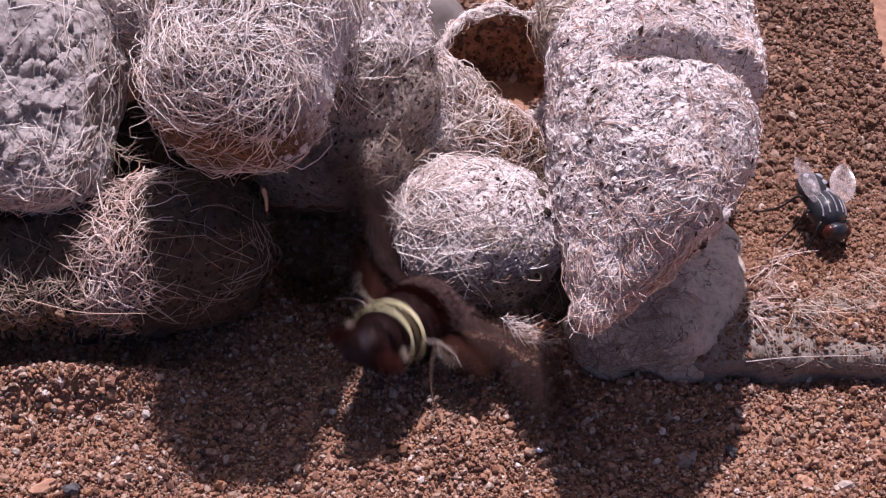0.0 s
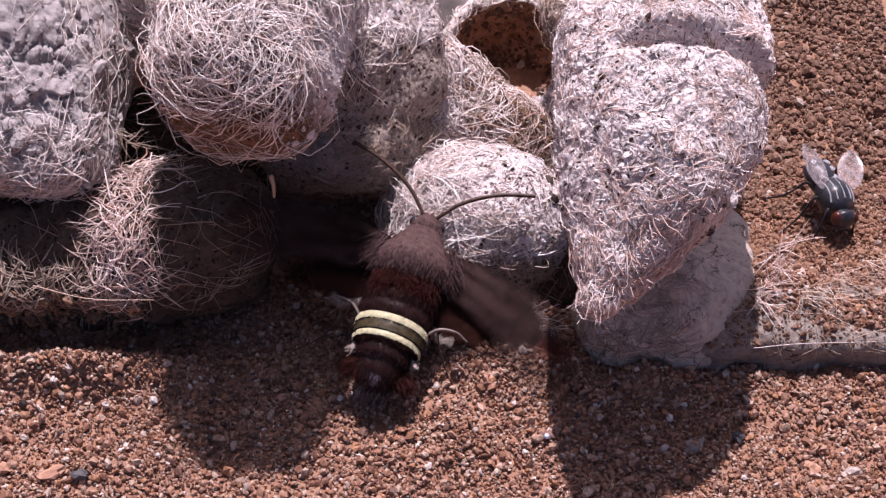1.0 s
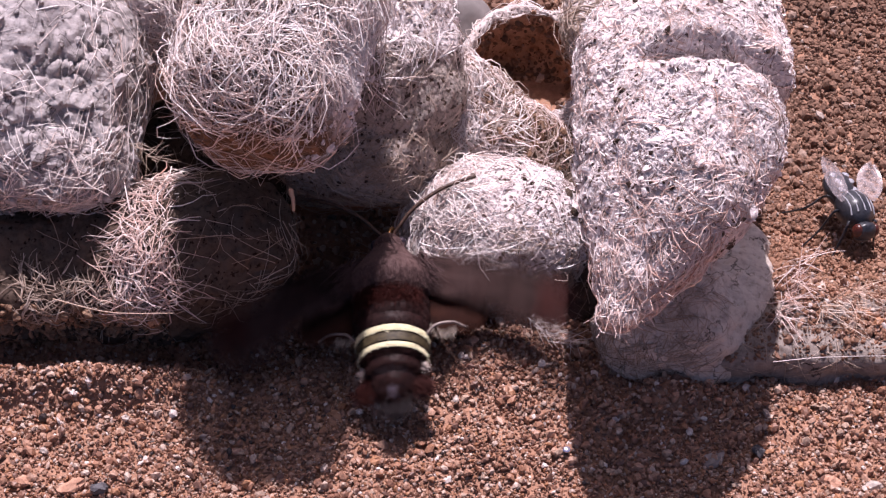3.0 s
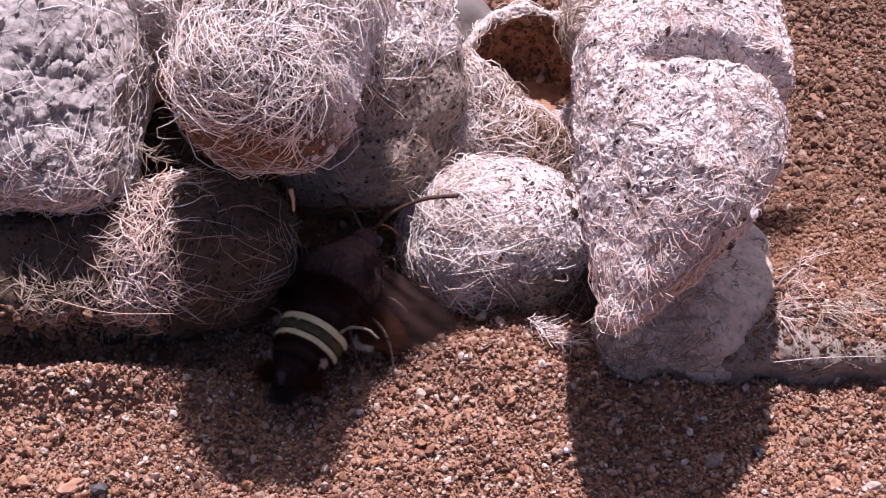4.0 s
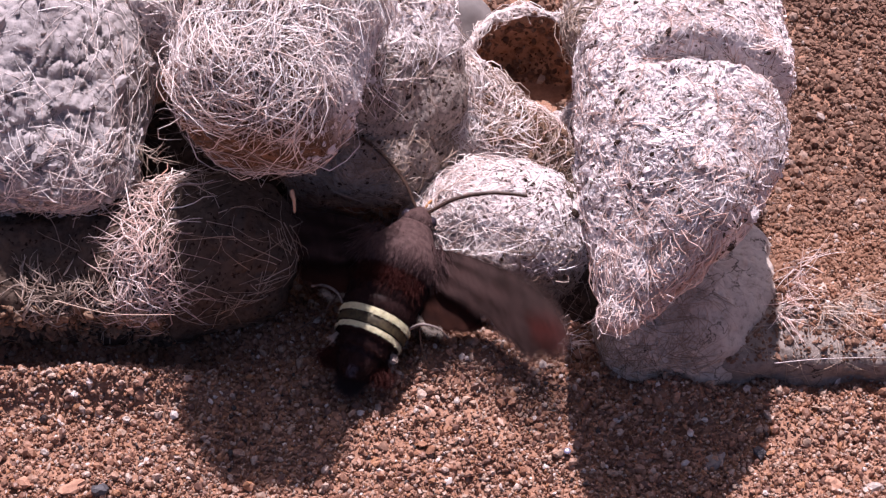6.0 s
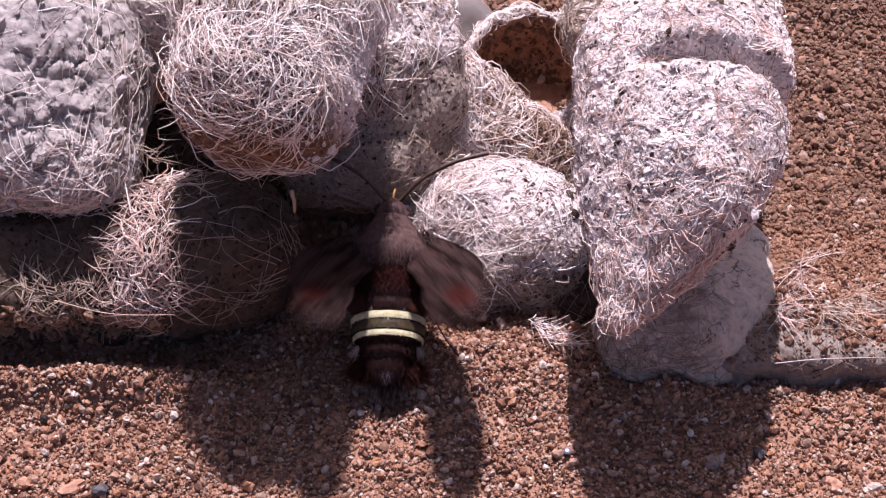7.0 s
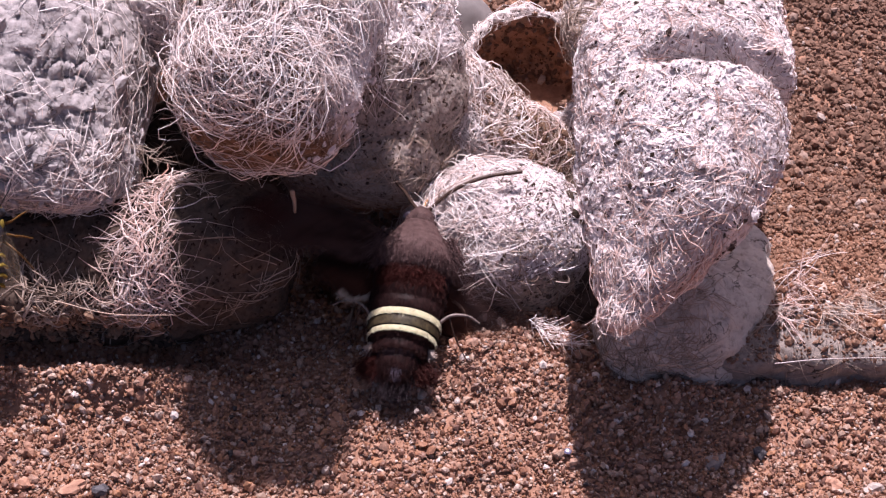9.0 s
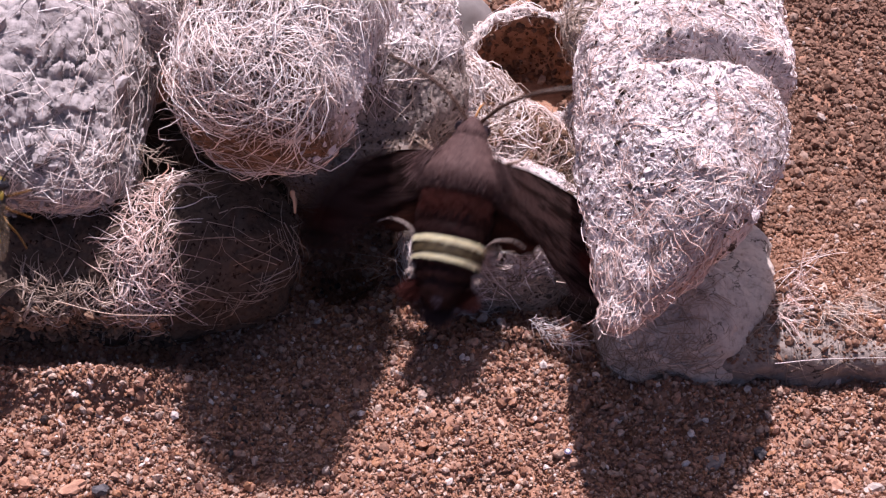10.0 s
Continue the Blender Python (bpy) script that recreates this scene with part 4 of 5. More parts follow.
        if tone == OLIVE:
            part("olive_band", raw_mesh("olive_band", v, q), OLIVE, abdomen, "dull olive band between the yellow ones")
            continue
        band = part("yellow_band", raw_mesh("yellow_band", v, q), YELLOW, abdomen, "pale yellow band of scales")
        part("scale_layer", strands("scale_layer", fur(v, q, 900, 14, (0.15, 0.34), rise=0.2, steps=3), 0.04), FUR_YELLOW, band, "pale yellow scales", "stuff")
    r = np.random.default_rng(8)
    for name, x0, aim, fan, n, ln, mat in (("tail_tuft", 0, (0, -1, 0.0), 0.16, 1500, (1.6, 3.2), FUR_VIOLET), ("side_tuft", 3.0, (0.7, -0.8, 0), 0.22, 800, (1.4, 2.7), FUR_RED),
                                           ("side_tuft", -3.0, (-0.7, -0.8, 0), 0.22, 800, (1.4, 2.7), FUR_RED)):
        d = np.array(aim) + r.normal(size=(n, 3)) * np.array((fan, fan, fan * 0.5))
        d /= np.linalg.norm(d, axis=1)[:, None]
        base = np.array((x0, -7.2 if x0 == 0 else -5.4, -0.3)) + r.normal(size=(n, 3)) * np.array((0.9, 0.6, 0.5))
        pts = base[:, None] + d[:, None] * (r.uniform(*ln, n)[:, None] * np.linspace(0, 1, 3))[..., None]
        part(name, strands(name, pts, 0.042), mat, top, "fan of dark scales" if x0 == 0 else "rust-red tuft of scales", "stuff")
    for s in (-1, 1):
        base = np.array((s * 4.3, -2.9, 0.4)) + r.normal(size=(90, 3)) * 0.2
        d = np.array((s * 0.5, -0.8, 0.1)) + r.normal(size=(90, 3)) * 0.3
        part("side_spot", strands("side_spot", base[:, None] + d[:, None] * np.linspace(0, 1.0, 3)[:, None], 0.06), FUR_WHITE, top, "small whitish side tuft", "stuff")
    for name, n, y0, y1, wide, mat, text in (("tail_bloom", 150, -7.9, -6.2, 0.7, FUR_BLOOM, "frosted violet-grey bloom on the tail"), ("tail_scales", 900, -6.6, -3.2, 2.6, FUR_VIOLET, "glossy violet-black scales"),
                                             ("pale_dash", 90, -1.0, 1.2, 0.16, FUR_YELLOW, "pale dash joining the bands")):
        x, y = r.normal(size=n) * wide * 0.6, r.uniform(y0, y1, n)
        reach = np.interp(y, (-8.8, -8.2, -7, -5, -3, -1, 1, 3), (0.4, 1.6, 2.6, 3.2, 4.1, 4.9, 5.3, 5.5))
        x = np.clip(x, -0.95 * reach, 0.95 * reach)
        z = 0.9 * np.sqrt(reach ** 2 - x ** 2) - np.interp(y, (-8, -3, 1), (0.4, 0.15, 0.05)) + 0.04
        base = np.stack([x, y, z], 1)
        d = np.array((0, -0.6, -0.12)) + r.normal(size=(n, 3)) * 0.08
        part(name, strands(name, base[:, None] + d[:, None] * np.linspace(0, 1.0, 3)[:, None], 0.05), mat, top, text, "stuff")
    d = r.normal(size=(2200, 3)) * 0.35 + np.array((0, -0.9, 0.3))
    base = np.stack([r.uniform(-4.8, 4.8, 2200), 7.4 + r.normal(size=2200) * 0.8, np.zeros(2200)], 1)
    base[:, 2] = 0.9 * np.sqrt(np.maximum(5.6 ** 2 - base[:, 0] ** 2, 0)) - 0.1
    part("fur_collar", strands("fur_collar", base[:, None] + d[:, None] * np.linspace(0, 1.2, 4)[:, None], 0.06), FUR_RED, top, "rust-red fur behind the thorax", "stuff")
    d = r.normal(size=(900, 3)) * 0.35 + np.array((0, -0.8, -0.5))
    base = np.stack([r.uniform(-3.8, 3.8, 900), r.uniform(8, 15, 900), np.zeros(900)], 1)
    base[:, 2] = 0.3 - 0.85 * np.sqrt(np.maximum(4.9 ** 2 - base[:, 0] ** 2, 0))
    part("breast_fur", strands("breast_fur", base[:, None] + d[:, None] * np.linspace(0, 1.8, 4)[:, None], 0.06), FUR_WHITE, top, "whitish fur under the thorax", "stuff")
    part("proboscis", strands("proboscis", spline([(0, 20, -0.4), (0.3, 21.6, -0.9), (0.6, 22.8, -3.2), (0.9, 23.0, -6.5)], 16)[None], 0.24, 0.6), TONGUE, top, "amber tongue reaching down")
    for s in (-1, 1):
        for y, reach, back in ((13.5, 6.0, 4.0), (11, 7.0, 0.5), (8.5, 7.5, -6.0)):
            p = spline([(s * 2.5, y, -3.2), (s * reach, y + back * 0.35, -3.6), (s * (reach + 1.2), y + back * 0.7, -7.5), (s * (reach + 1.8), y + back * 1.3, -11.5)], 20)
            part("leg", strands("leg", p[None], 0.36, 0.45), LEG, top, "thin brown scaly leg")
    for s in (-1, 1):
        base = np.array((s * 4.6, 12.6, 2.6)) + r.normal(size=(500, 3)) * np.array((0.8, 0.9, 0.5))
        d = np.array((s * 0.55, -0.85, -0.1)) + r.normal(size=(500, 3)) * 0.2
        part("shoulder_tuft", strands("shoulder_tuft", base[:, None] + d[:, None] * (r.uniform(1.5, 3.6, 500)[:, None] * np.linspace(0, 1, 4))[..., None], 0.055), FUR_BROWN, top, "greyish-brown fur over the wing root", "stuff")
    for s in (-1, 1):
        p = spline([(s * 4.9, 1.2, 1.2), (s * 6.6, 2.7, 1.4), (s * 9.0, 3.2, 0.8), (s * 10.8, 2.6, 0.0)], 18)
        leg = part("hind_leg", strands("hind_leg", p[None], 0.29, 0.7), HIND_LEG, top, "pale banded hind leg held sideways")
        p = spline([(s * 6.4, 2.5, 1.2), (s * 7.6, 0.2, -0.6), (s * 10.0, -2.6, -3.0), (s * 13.0, -4.6, -5.0)], 18)
        part("foot", strands("foot", p[None], 0.17, 0.5), HORN, leg, "thin dark foot")
    wings = []
    for s in (1, -1):
        for name, mat, lead, trail, hinge, cam_, sc in (("forewing", WING_FORE, FORE_LEAD, FORE_TRAIL, (s * 4.2, 13.2, 1.6), 0.9, 0.28),
                                                        ("hindwing", WING_HIND, HIND_LEAD, HIND_TRAIL, (s * 4.0, 10.0, 0.2), 0.5, 0.2)):
            me, hind = wing_mesh(name, lead, trail, s, cam_, sc)
            w = part(name, me, mat, top, "brown patterned forewing with scalloped edge" if name == "forewing" else "dark rusty-brown hindwing")
            me.materials.append(WING_UNDER if name == "forewing" else WING_HIND)
            me.polygons.foreach_set("material_index", [1 if k >= 645 and k < 1290 else 0 for k in range(len(me.polygons))])
            rr = np.random.default_rng(12)
            i = rr.integers(4, 20, 300) if name == "hindwing" else rr.integers(18, 43, 300)
            fr = hind[i] + rr.normal(size=(300, 3)) * 0.12
            dd = np.array((s * 0.25, -1, 0)) + rr.normal(size=(300, 3)) * 0.25
            part("fringe", strands("fringe", fr[:, None] + dd[:, None] * np.linspace(0, 0.7 if name == "hindwing" else 0.3, 3)[:, None], 0.045), EDGE if name == "hindwing" else FUR_BROWN, w, "fine fringe of scales", "stuff")
            wings.append((w, s, name, hinge))
    return top, wings


hawk_moth, moth_wings = moth()

# ---- the fly and the wasp ----
FLY_GREY = speckled("fly_grey", (0.18, 0.18, 0.205), (0.40, 0.40, 0.45), 2.5, 0.5)
FLY_BLACK = speckled("fly_black", (0.012, 0.012, 0.015), (0.035, 0.035, 0.045), 3.0, 0.35, 0.04, 0.5)
FLY_EYE = speckled("fly_eye", (0.04, 0.008, 0.006), (0.085, 0.016, 0.009), 4.0, 0.35, 0.03, 0.5)
# Yellow dimmed in the colour for the shadow the wasp sits in.
WASP_YELLOW_SHADED = speckled("wasp_yellow_shaded", (0.15, 0.10, 0.014), (0.24, 0.17, 0.03), 2.0, 0.35)
WASP_LEG = speckled("wasp_leg", (0.10, 0.05, 0.014), (0.20, 0.10, 0.022), 2.0, 0.4)


def membrane(name, tint, alpha):
    m, nt, b = nodes_of(name, 0.32)
    b.inputs["Base Color"].default_value = (*tint, 1)
    b.inputs["Specular IOR Level"].default_value = 0.9
    co = mm_coords(nt)
    v = node(nt, "ShaderNodeTexVoronoi", Scale=0.4)
    v.feature = "DISTANCE_TO_EDGE"
    n = node(nt, "ShaderNodeTexNoise", Scale=1.2, Detail=3.0)
    nt.links.new(co, v.inputs["Vector"])
    nt.links.new(co, n.inputs["Vector"])
    a = ramp(nt, v.outputs["Distance"], ((0.01, (0.5, 0.5, 0.5)), (0.03, (alpha, alpha, alpha))))
    cloud = ramp(nt, n.outputs[0], ((0.38, (0.35, 0.35, 0.35)), (0.6, (1, 1, 1))))
    nt.links.new(mix(nt, a, cloud, 1.0, "MULTIPLY"), b.inputs["Alpha"])
    bump(nt, b, n.outputs[0], 0.15, 0.5)
    return m


GLASSY = membrane("fly_wing", (0.56, 0.47, 0.48), 0.34)
AMBER = membrane("wasp_wing", (0.20, 0.14, 0.09), 0.16)


def ball(name, at, size, mat, parent, label="", rough=0.05, turn=(0, 0, 0), seed=1):
    bm = bmesh.new()
    bmesh.ops.create_icosphere(bm, subdivisions=4, radius=1)
    m = Matrix.Translation(Vector(at)) @ pose(0, 0, 0, *turn)
    for v in bm.verts:
        d = 1 + rough * noise.noise(v.co * 2.4 + Vector((seed, 0, 0)))
        v.co = (m @ (Vector((v.co.x * size[0], v.co.y * size[1], v.co.z * size[2])) * d)) * MM
    for f in bm.faces:
        f.smooth = True
    me = bpy.data.meshes.new(name)
    bm.to_mesh(me)
    bm.free()
    return part(name, me, mat, parent, label)


def stripe(name, points, width, mat, parent, label):
    return part(name, strands(name, spline(points, 16)[None], width, 0.8), mat, parent, label)


def insect_wing(parent, root, length, width, angle, lift, side, mat):
    nu, nc = 22, 9
    u, c = np.linspace(0, 1, nu), np.linspace(-1, 1, nc)
    half = width * np.sin(np.pi * np.clip(0.12 + 0.84 * u, 0, 1)) ** 0.7
    v = np.stack([np.broadcast_to(length * u[:, None], (nu, nc)), half[:, None] * c, 0.25 * np.sin(c * 3)[None] * u[:, None]], -1).reshape(-1, 3)
    low = v - np.array((0, 0, 0.03))
    i, j = np.meshgrid(np.arange(nu - 1), np.arange(nc - 1), indexing="ij")
    q = np.stack([i * nc + j, (i + 1) * nc + j, (i + 1) * nc + j + 1, i * nc + j + 1], -1).reshape(-1, 4)
    m = np.array(pose(*root, 0, -lift, angle if side > 0 else 180 - angle))
    full = np.concatenate([v, low])
    full = full @ m[:3, :3].T + m[:3, 3]
    return part("wing", raw_mesh("wing", full, np.concatenate([q, q[:, ::-1] + nu * nc])), mat, parent, "clear veined wing")


def insect_leg(parent, points, width, mat):
    return part("leg", strands("leg", spline(points, 16)[None], width, 0.5), mat, parent)


def flesh_fly():
    top = thing("fly", "black flesh fly with silvery stripes and dark red eyes on soil", "fly")
    th = ball("thorax", (0, 0.6, 5.0), (2.2, 2.6, 1.95), FLY_BLACK, top, "black thorax with silvery stripes")
    for x in (-1.5, -0.85, 0.0, 0.85, 1.5):
        z = lambda y: 4.98 + 1.86 * math.sqrt(max(0.02, 1 - ((y - 0.6) / 2.6) ** 2 - (x / 2.2) ** 2))
        stripe("stripe", [(x, y, z(y)) for y in (2.2, 1.4, 0.4, -0.6, -1.2)], 0.21, FLY_GREY, th, "silvery lengthwise stripe")
    ab = ball("abdomen", (0, -3.0, 4.7), (1.8, 2.7, 1.6), FLY_BLACK, top, "black and silver chequered abdomen")
    for k, y in enumerate((-1.8, -3.0, -4.2)):
        for x in (-0.8, 0.8):
            z = 4.7 + 1.55 * math.sqrt(max(0.05, 1 - ((y + 3.0) / 2.7) ** 2 - (x / 1.8) ** 2))
            ball("silver_patch", (x, y, z), (0.5, 0.42, 0.12), FLY_GREY, ab, "silvery patch", 0.1)
    hd = ball("head", (0, 3.7, 4.6), (1.55, 0.95, 1.25), FLY_BLACK, top, "black head")
    ball("brow", (0, 3.9, 5.2), (0.4, 0.5, 0.55), FLY_GREY, hd, "silvery brow")
    for s in (-1, 1):
        ball("eye", (s * 1.1, 3.75, 4.75), (0.58, 0.72, 0.86), FLY_EYE, hd, "dark red compound eye", 0.01)
        insect_wing(top, (s * 1.5, 0.2, 6.2), 5.6, 1.6, -62, 30 if s > 0 else 12, s, GLASSY)
        for y, out, fw in ((1.8, 3.0, 2.2), (0.6, 4.2, 0.2), (-0.6, 4.0, -3.0)):
            insect_leg(top, [(s * 1.0, y, 3.9), (s * out * 0.62, y + fw * 0.4, 5.0), (s * out * 0.82, y + fw * 0.8, 2.0), (s * (out + 0.6), y + fw * 1.4, -0.6)], 0.24, FLY_BLACK)
    top.scale = (1.34, 1.34, 1.34)
    return top


def paper_wasp():
    top = thing("wasp", "small black and yellow wasp clinging to the dropping", "wasp")
    ball("thorax", (0, 1.5, 2.4), (1.6, 2.2, 1.6), FLY_BLACK, top, "black thorax")
    hd = ball("head", (0, 4.3, 2.2), (1.5, 0.9, 1.3), FLY_BLACK, top, "black and yellow head")
    ball("face", (0, 4.9, 2.3), (0.9, 0.5, 0.8), WASP_YELLOW_SHADED, hd, "yellow face")
    ab = ball("abdomen", (0, -3.8, 2.2), (1.9, 3.4, 1.8), FLY_BLACK, top, "black abdomen with yellow rings")
    for y, r in ((-1.6, 1.5), (-3.0, 1.88), (-4.4, 1.85), (-5.7, 1.5)):
        a = np.linspace(radians(-10), radians(190), 24)
        p = np.stack([r * np.cos(a), np.full(24, y) - 0.5 * np.abs(np.cos(2 * a)), 2.2 + r * 0.95 * np.sin(a)], -1)
        part("yellow_ring", strands("yellow_ring", p[None], 0.34, 1.0), WASP_YELLOW_SHADED, ab, "yellow ring dimmed as in shade")
    for s in (-1, 1):
        ball("shoulder_mark", (s * 1.1, 2.7, 3.2), (0.35, 0.7, 0.25), WASP_YELLOW_SHADED, top, "yellow shoulder mark")
        insect_wing(top, (s * 1.3, 1.6, 3.6), 8.0, 1.2, -72, 6, s, AMBER)
        insect_leg(top, [(s * 0.5, 4.8, 2.9), (s * 1.2, 6.2, 3.6), (s * 2.0, 7.8, 3.2)], 0.16, FLY_BLACK)
        for y, out, fw in ((2.6, 3.6, 1.6), (1.4, 4.4, -0.6), (0.4, 4.6, -3.2)):
            insect_leg(top, [(s * 1.0, y, 1.6), (s * out * 0.65, y + fw * 0.4, 2.9), (s * out * 0.9, y + fw * 0.8, 1.3), (s * (out + 0.8), y + fw * 1.3, 0.2)], 0.26, WASP_LEG)
    return top


fly, wasp = flesh_fly(), paper_wasp()

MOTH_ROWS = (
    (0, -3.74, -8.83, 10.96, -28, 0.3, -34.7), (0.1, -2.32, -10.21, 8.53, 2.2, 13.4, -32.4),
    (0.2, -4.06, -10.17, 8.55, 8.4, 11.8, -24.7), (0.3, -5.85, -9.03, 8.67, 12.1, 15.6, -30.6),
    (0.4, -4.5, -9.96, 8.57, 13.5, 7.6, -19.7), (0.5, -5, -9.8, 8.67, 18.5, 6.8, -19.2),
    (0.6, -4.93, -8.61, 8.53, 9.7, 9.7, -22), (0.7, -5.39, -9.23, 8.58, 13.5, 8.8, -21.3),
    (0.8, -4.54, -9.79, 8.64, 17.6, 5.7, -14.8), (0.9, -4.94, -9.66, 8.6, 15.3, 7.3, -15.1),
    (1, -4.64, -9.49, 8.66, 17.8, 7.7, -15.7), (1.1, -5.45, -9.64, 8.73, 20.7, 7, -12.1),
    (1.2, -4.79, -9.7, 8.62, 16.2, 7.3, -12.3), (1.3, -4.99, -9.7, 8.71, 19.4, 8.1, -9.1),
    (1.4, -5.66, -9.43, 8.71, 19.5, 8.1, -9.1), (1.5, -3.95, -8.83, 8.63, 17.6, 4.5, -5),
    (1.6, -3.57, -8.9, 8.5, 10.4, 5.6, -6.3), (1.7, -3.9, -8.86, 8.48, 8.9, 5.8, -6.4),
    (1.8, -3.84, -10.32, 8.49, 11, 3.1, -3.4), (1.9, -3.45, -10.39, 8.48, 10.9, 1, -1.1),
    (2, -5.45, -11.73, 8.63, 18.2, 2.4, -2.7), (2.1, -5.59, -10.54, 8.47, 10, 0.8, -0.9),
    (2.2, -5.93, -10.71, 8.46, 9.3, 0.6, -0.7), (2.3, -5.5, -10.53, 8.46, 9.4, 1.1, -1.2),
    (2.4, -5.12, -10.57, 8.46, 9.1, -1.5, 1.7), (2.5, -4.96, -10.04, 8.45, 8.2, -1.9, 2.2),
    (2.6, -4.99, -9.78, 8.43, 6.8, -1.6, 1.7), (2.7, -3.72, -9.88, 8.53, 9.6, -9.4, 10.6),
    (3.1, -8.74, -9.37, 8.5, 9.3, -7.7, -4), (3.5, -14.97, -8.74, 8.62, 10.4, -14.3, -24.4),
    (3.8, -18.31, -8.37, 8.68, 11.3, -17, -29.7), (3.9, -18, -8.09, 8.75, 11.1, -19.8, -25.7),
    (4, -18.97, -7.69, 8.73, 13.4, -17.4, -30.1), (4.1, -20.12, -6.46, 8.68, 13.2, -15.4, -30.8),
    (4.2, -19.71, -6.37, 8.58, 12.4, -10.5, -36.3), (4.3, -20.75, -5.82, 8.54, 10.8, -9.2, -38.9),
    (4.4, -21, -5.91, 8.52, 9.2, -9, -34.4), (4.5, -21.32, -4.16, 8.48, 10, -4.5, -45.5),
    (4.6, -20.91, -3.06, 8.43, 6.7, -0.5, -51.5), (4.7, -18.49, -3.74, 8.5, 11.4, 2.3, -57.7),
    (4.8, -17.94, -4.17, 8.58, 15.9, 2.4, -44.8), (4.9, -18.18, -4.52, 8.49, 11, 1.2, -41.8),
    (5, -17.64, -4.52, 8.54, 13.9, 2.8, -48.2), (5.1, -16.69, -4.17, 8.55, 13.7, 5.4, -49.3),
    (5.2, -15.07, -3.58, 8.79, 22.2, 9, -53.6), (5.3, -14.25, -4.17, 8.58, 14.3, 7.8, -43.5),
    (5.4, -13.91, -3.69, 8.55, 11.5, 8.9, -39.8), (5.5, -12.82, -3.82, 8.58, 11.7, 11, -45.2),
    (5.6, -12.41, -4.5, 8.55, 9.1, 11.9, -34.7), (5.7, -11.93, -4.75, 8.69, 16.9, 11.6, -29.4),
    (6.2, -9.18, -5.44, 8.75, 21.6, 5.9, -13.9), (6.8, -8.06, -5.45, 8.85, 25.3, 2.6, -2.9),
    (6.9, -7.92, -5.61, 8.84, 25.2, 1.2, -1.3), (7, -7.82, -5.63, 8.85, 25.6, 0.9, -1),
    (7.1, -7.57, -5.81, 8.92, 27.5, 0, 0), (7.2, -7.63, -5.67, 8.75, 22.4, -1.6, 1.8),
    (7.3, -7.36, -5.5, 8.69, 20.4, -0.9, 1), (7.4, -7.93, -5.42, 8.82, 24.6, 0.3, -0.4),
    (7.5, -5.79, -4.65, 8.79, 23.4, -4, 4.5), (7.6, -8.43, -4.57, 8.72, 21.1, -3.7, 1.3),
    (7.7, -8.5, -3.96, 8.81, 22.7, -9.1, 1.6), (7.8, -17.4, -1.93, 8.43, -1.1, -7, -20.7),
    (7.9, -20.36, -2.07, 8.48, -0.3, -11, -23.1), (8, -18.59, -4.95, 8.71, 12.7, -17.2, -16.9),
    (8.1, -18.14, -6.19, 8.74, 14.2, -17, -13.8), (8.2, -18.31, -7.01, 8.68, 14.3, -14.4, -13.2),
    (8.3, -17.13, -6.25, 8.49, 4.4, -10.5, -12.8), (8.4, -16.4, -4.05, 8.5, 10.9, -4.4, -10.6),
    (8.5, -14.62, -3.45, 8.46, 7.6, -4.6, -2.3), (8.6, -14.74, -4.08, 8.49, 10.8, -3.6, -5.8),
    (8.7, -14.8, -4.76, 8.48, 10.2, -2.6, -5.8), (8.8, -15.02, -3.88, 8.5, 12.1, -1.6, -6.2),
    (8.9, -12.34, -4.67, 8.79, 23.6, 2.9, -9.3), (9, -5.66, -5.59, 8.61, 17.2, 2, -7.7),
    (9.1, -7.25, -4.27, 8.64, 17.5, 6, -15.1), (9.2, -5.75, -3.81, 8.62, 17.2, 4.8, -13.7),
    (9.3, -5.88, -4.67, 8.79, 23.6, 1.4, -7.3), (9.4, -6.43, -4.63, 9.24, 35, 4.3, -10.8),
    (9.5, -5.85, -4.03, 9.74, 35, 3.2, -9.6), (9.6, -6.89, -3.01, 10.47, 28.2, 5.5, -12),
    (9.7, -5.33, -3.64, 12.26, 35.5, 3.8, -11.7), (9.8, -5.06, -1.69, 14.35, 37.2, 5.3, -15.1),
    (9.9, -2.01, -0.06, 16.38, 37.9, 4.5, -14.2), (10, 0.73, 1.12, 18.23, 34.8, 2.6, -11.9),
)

# wing strokes: seconds, lift and sweep of the left wing, of the right wing, in degrees, and how far they beat about it
STROKES = ((0, 45, 5, 5, -5, 0.8), (0.5, 6, -6, -22, -12, 1), (1, 8, -5, -16, -12, 1), (1.5, 4, -10, -4, -12, 0.8), (2, 2, -18, 4, -8, 1), (2.3, 5, -25, -4, -8, 0.6),
           (2.5, 42, -36, -8, 4, 0.12), (2.7, 5, -20, -10, -8, 1), (3.3, 5, -14, -10, -12, 1), (4, 10, -25, -60, -10, 0.7), (4.3, 15, -15, 20, -15, 0.8), (4.5, 20, -12, 76, -16, 0.3),
           (4.7, 15, -12, 10, -12, 0.8), (5, 15, -10, -46, 24, 0.3), (5.5, 5, -12, 36, 8, 0.9), (6.2, -5, -12, -5, -12, 1), (6.8, 40, -40, 40, -40, 0.4), (7, 48, -50, 48, -50, 0.2),
           (7.2, 10, -25, 10, -25, 0.8), (7.5, -5, -8, 0, -3, 0.6), (8, 5, -12, -42, -18, 0.8), (8.5, 0, -12, 36, -3, 0.35), (9, 30, 0, -40, -35, 1), (9.5, -6, -10, -50, -35, 1),
           (9.8, 8, -6, -8, -22, 1), (10, -24, -24, -20, -22, 0.7))

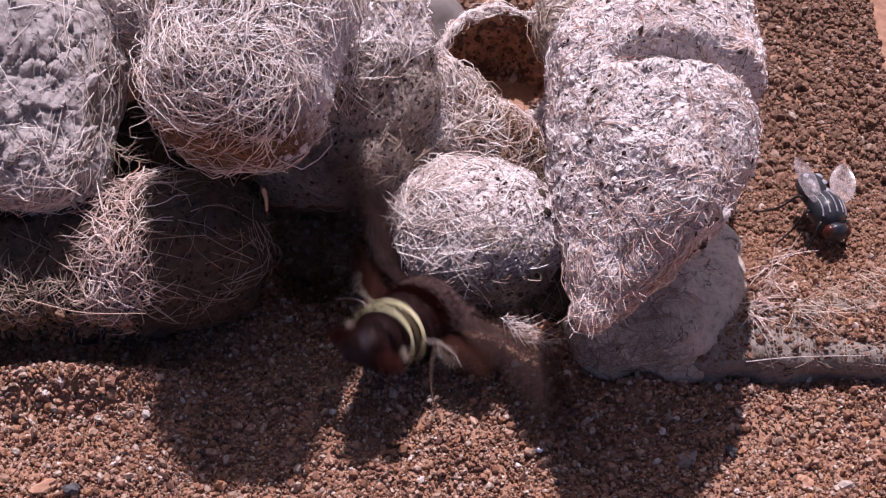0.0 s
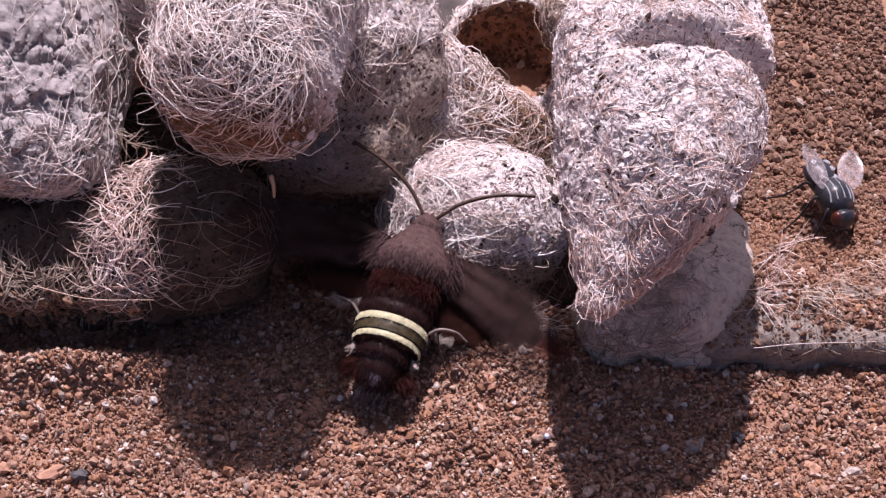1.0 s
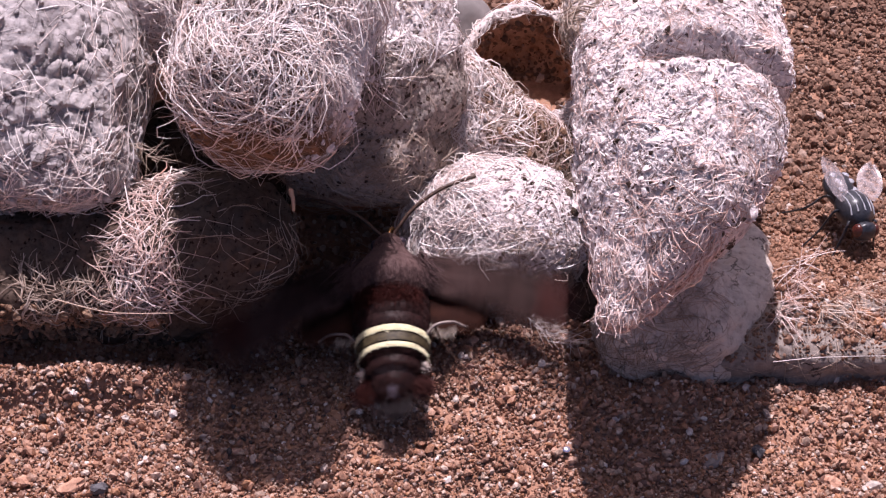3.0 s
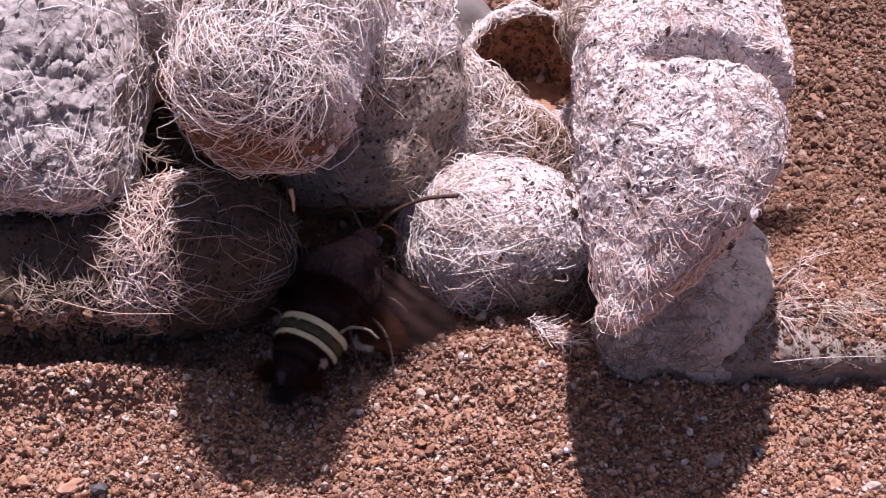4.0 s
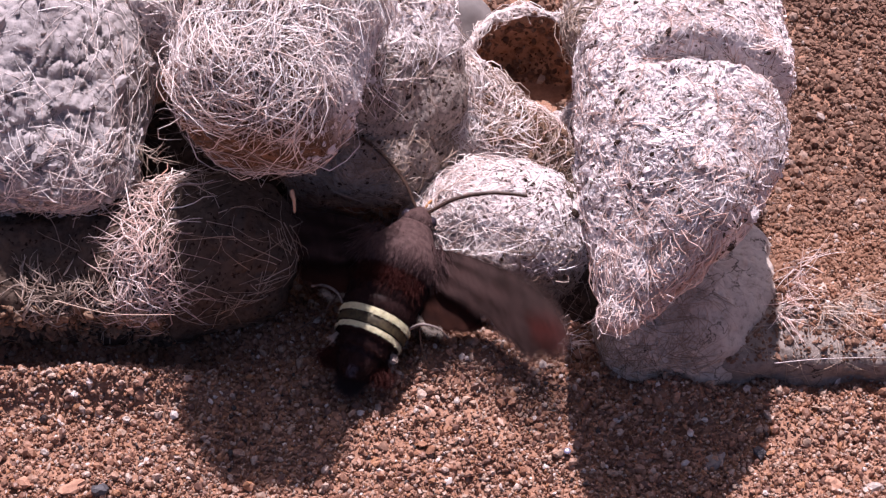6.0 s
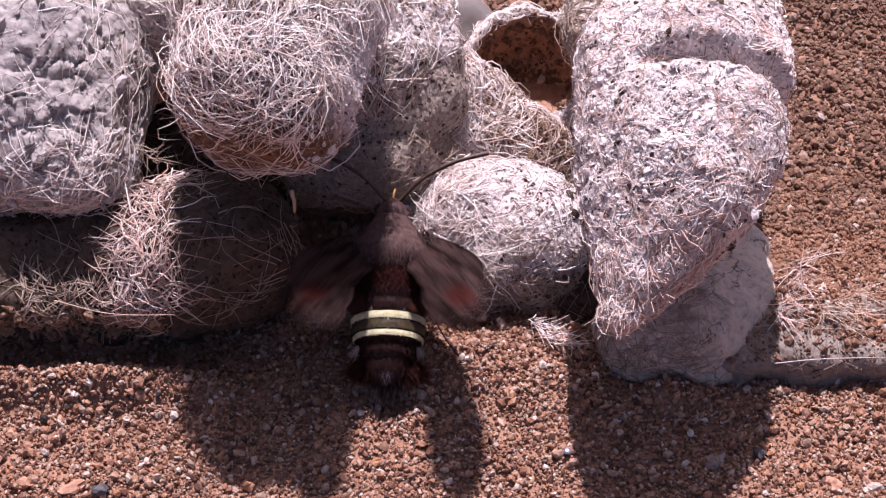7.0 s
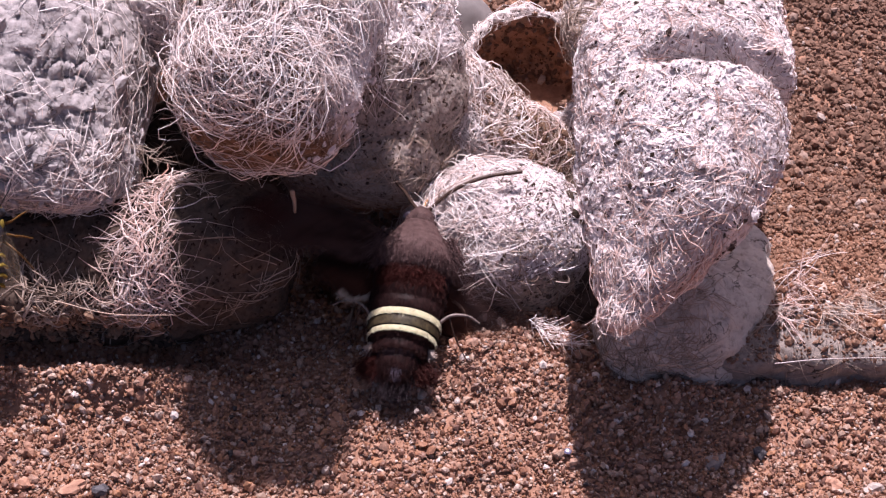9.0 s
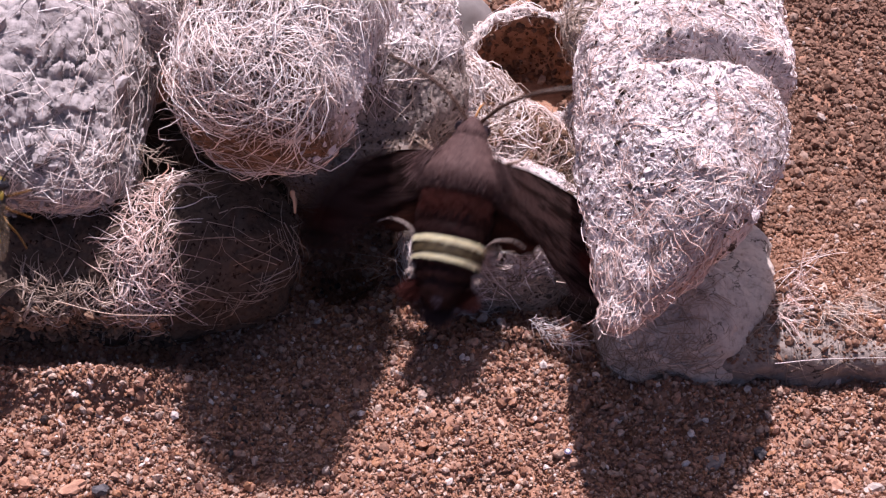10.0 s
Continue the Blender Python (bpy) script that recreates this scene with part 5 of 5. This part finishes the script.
FLY_ROWS = ((0, 61.2, 18.4, 2.0, 0, -16, -164), (2.7, 61.2, 18.4, 2.0, 0, -16, -164), (3.5, 61.2, 18.8, 2.0, 0, -16, -158), (3.85, 64, 20.5, 2.6, 0, -10, -140),
            (3.93, 62, 34, 10, 10, 10, -90), (4.0, 52, 48, 42, 10, 20, -60), (4.1, 4, 30, 60, 5, 20, -30), (4.2, -30, 60, 75, 0, 0, 0), (4.35, -10, 95, 60, 0, 10, -60),
            (4.5, 14, 62, 30, 10, 10, -100), (4.6, 11, 66, 34, 10, 0, -150), (4.75, 0, 105, 60, 0, 0, -200), (5.2, 30, 180, 120, 0, 0, -230), (10, 60, 400, 220, 0, 0, -230))
WASP_ROWS = ((0, -190, -30, 80, 20, 0, -20), (8.3, -150, -20, 60, 20, 0, -20), (8.7, -84, -3, 32, 30, 0, -10), (8.8, -62.9, 0.8, 24, 42, 8, 8),
             (8.9, -63.4, 1.2, 22.4, 45, 6, 4), (9.0, -63.6, 0.6, 21.2, 48, 6, 2), (9.6, -63.6, 0.6, 21.2, 48, 6, 2), (9.7, -63.5, 0.9, 21.6, 48, 6, 0), (9.8, -63.6, 1.6, 22.2, 46, 6, -4),
             (9.9, -63.6, 2.2, 22.8, 45, 6, -6), (10, -63.4, 3.2, 24, 42, 4, -14))


def motions():
    """Everything that moves, keyed from start to end."""
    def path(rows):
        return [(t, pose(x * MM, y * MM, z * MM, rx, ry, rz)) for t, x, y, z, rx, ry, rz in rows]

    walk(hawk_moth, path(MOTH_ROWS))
    walk(fly, path(FLY_ROWS))
    walk(wasp, path(WASP_ROWS))
    table = np.array(STROKES)
    for w, side, name, hinge in moth_wings:
        rows = []
        for n in range(0, 301):
            # two half beats in six frames, at full speed through the stroke's place
            row = [float(np.interp(n / 30, table[:, 0], table[:, k])) for k in range(1, 6)]
            lift, sweep = row[2:4] if side > 0 else row[0:2]
            lift += ((n // 3) % 2 * 2 - 1) * (0, 34, 30)[n % 3] * row[4]
            if name == "hindwing":
                lift = lift * 0.85 - 4
            rows.append((n / 30, pose(hinge[0] * MM, hinge[1] * MM, hinge[2] * MM, 0, -side * lift, side * sweep)))
        walk(w, rows)


motions()
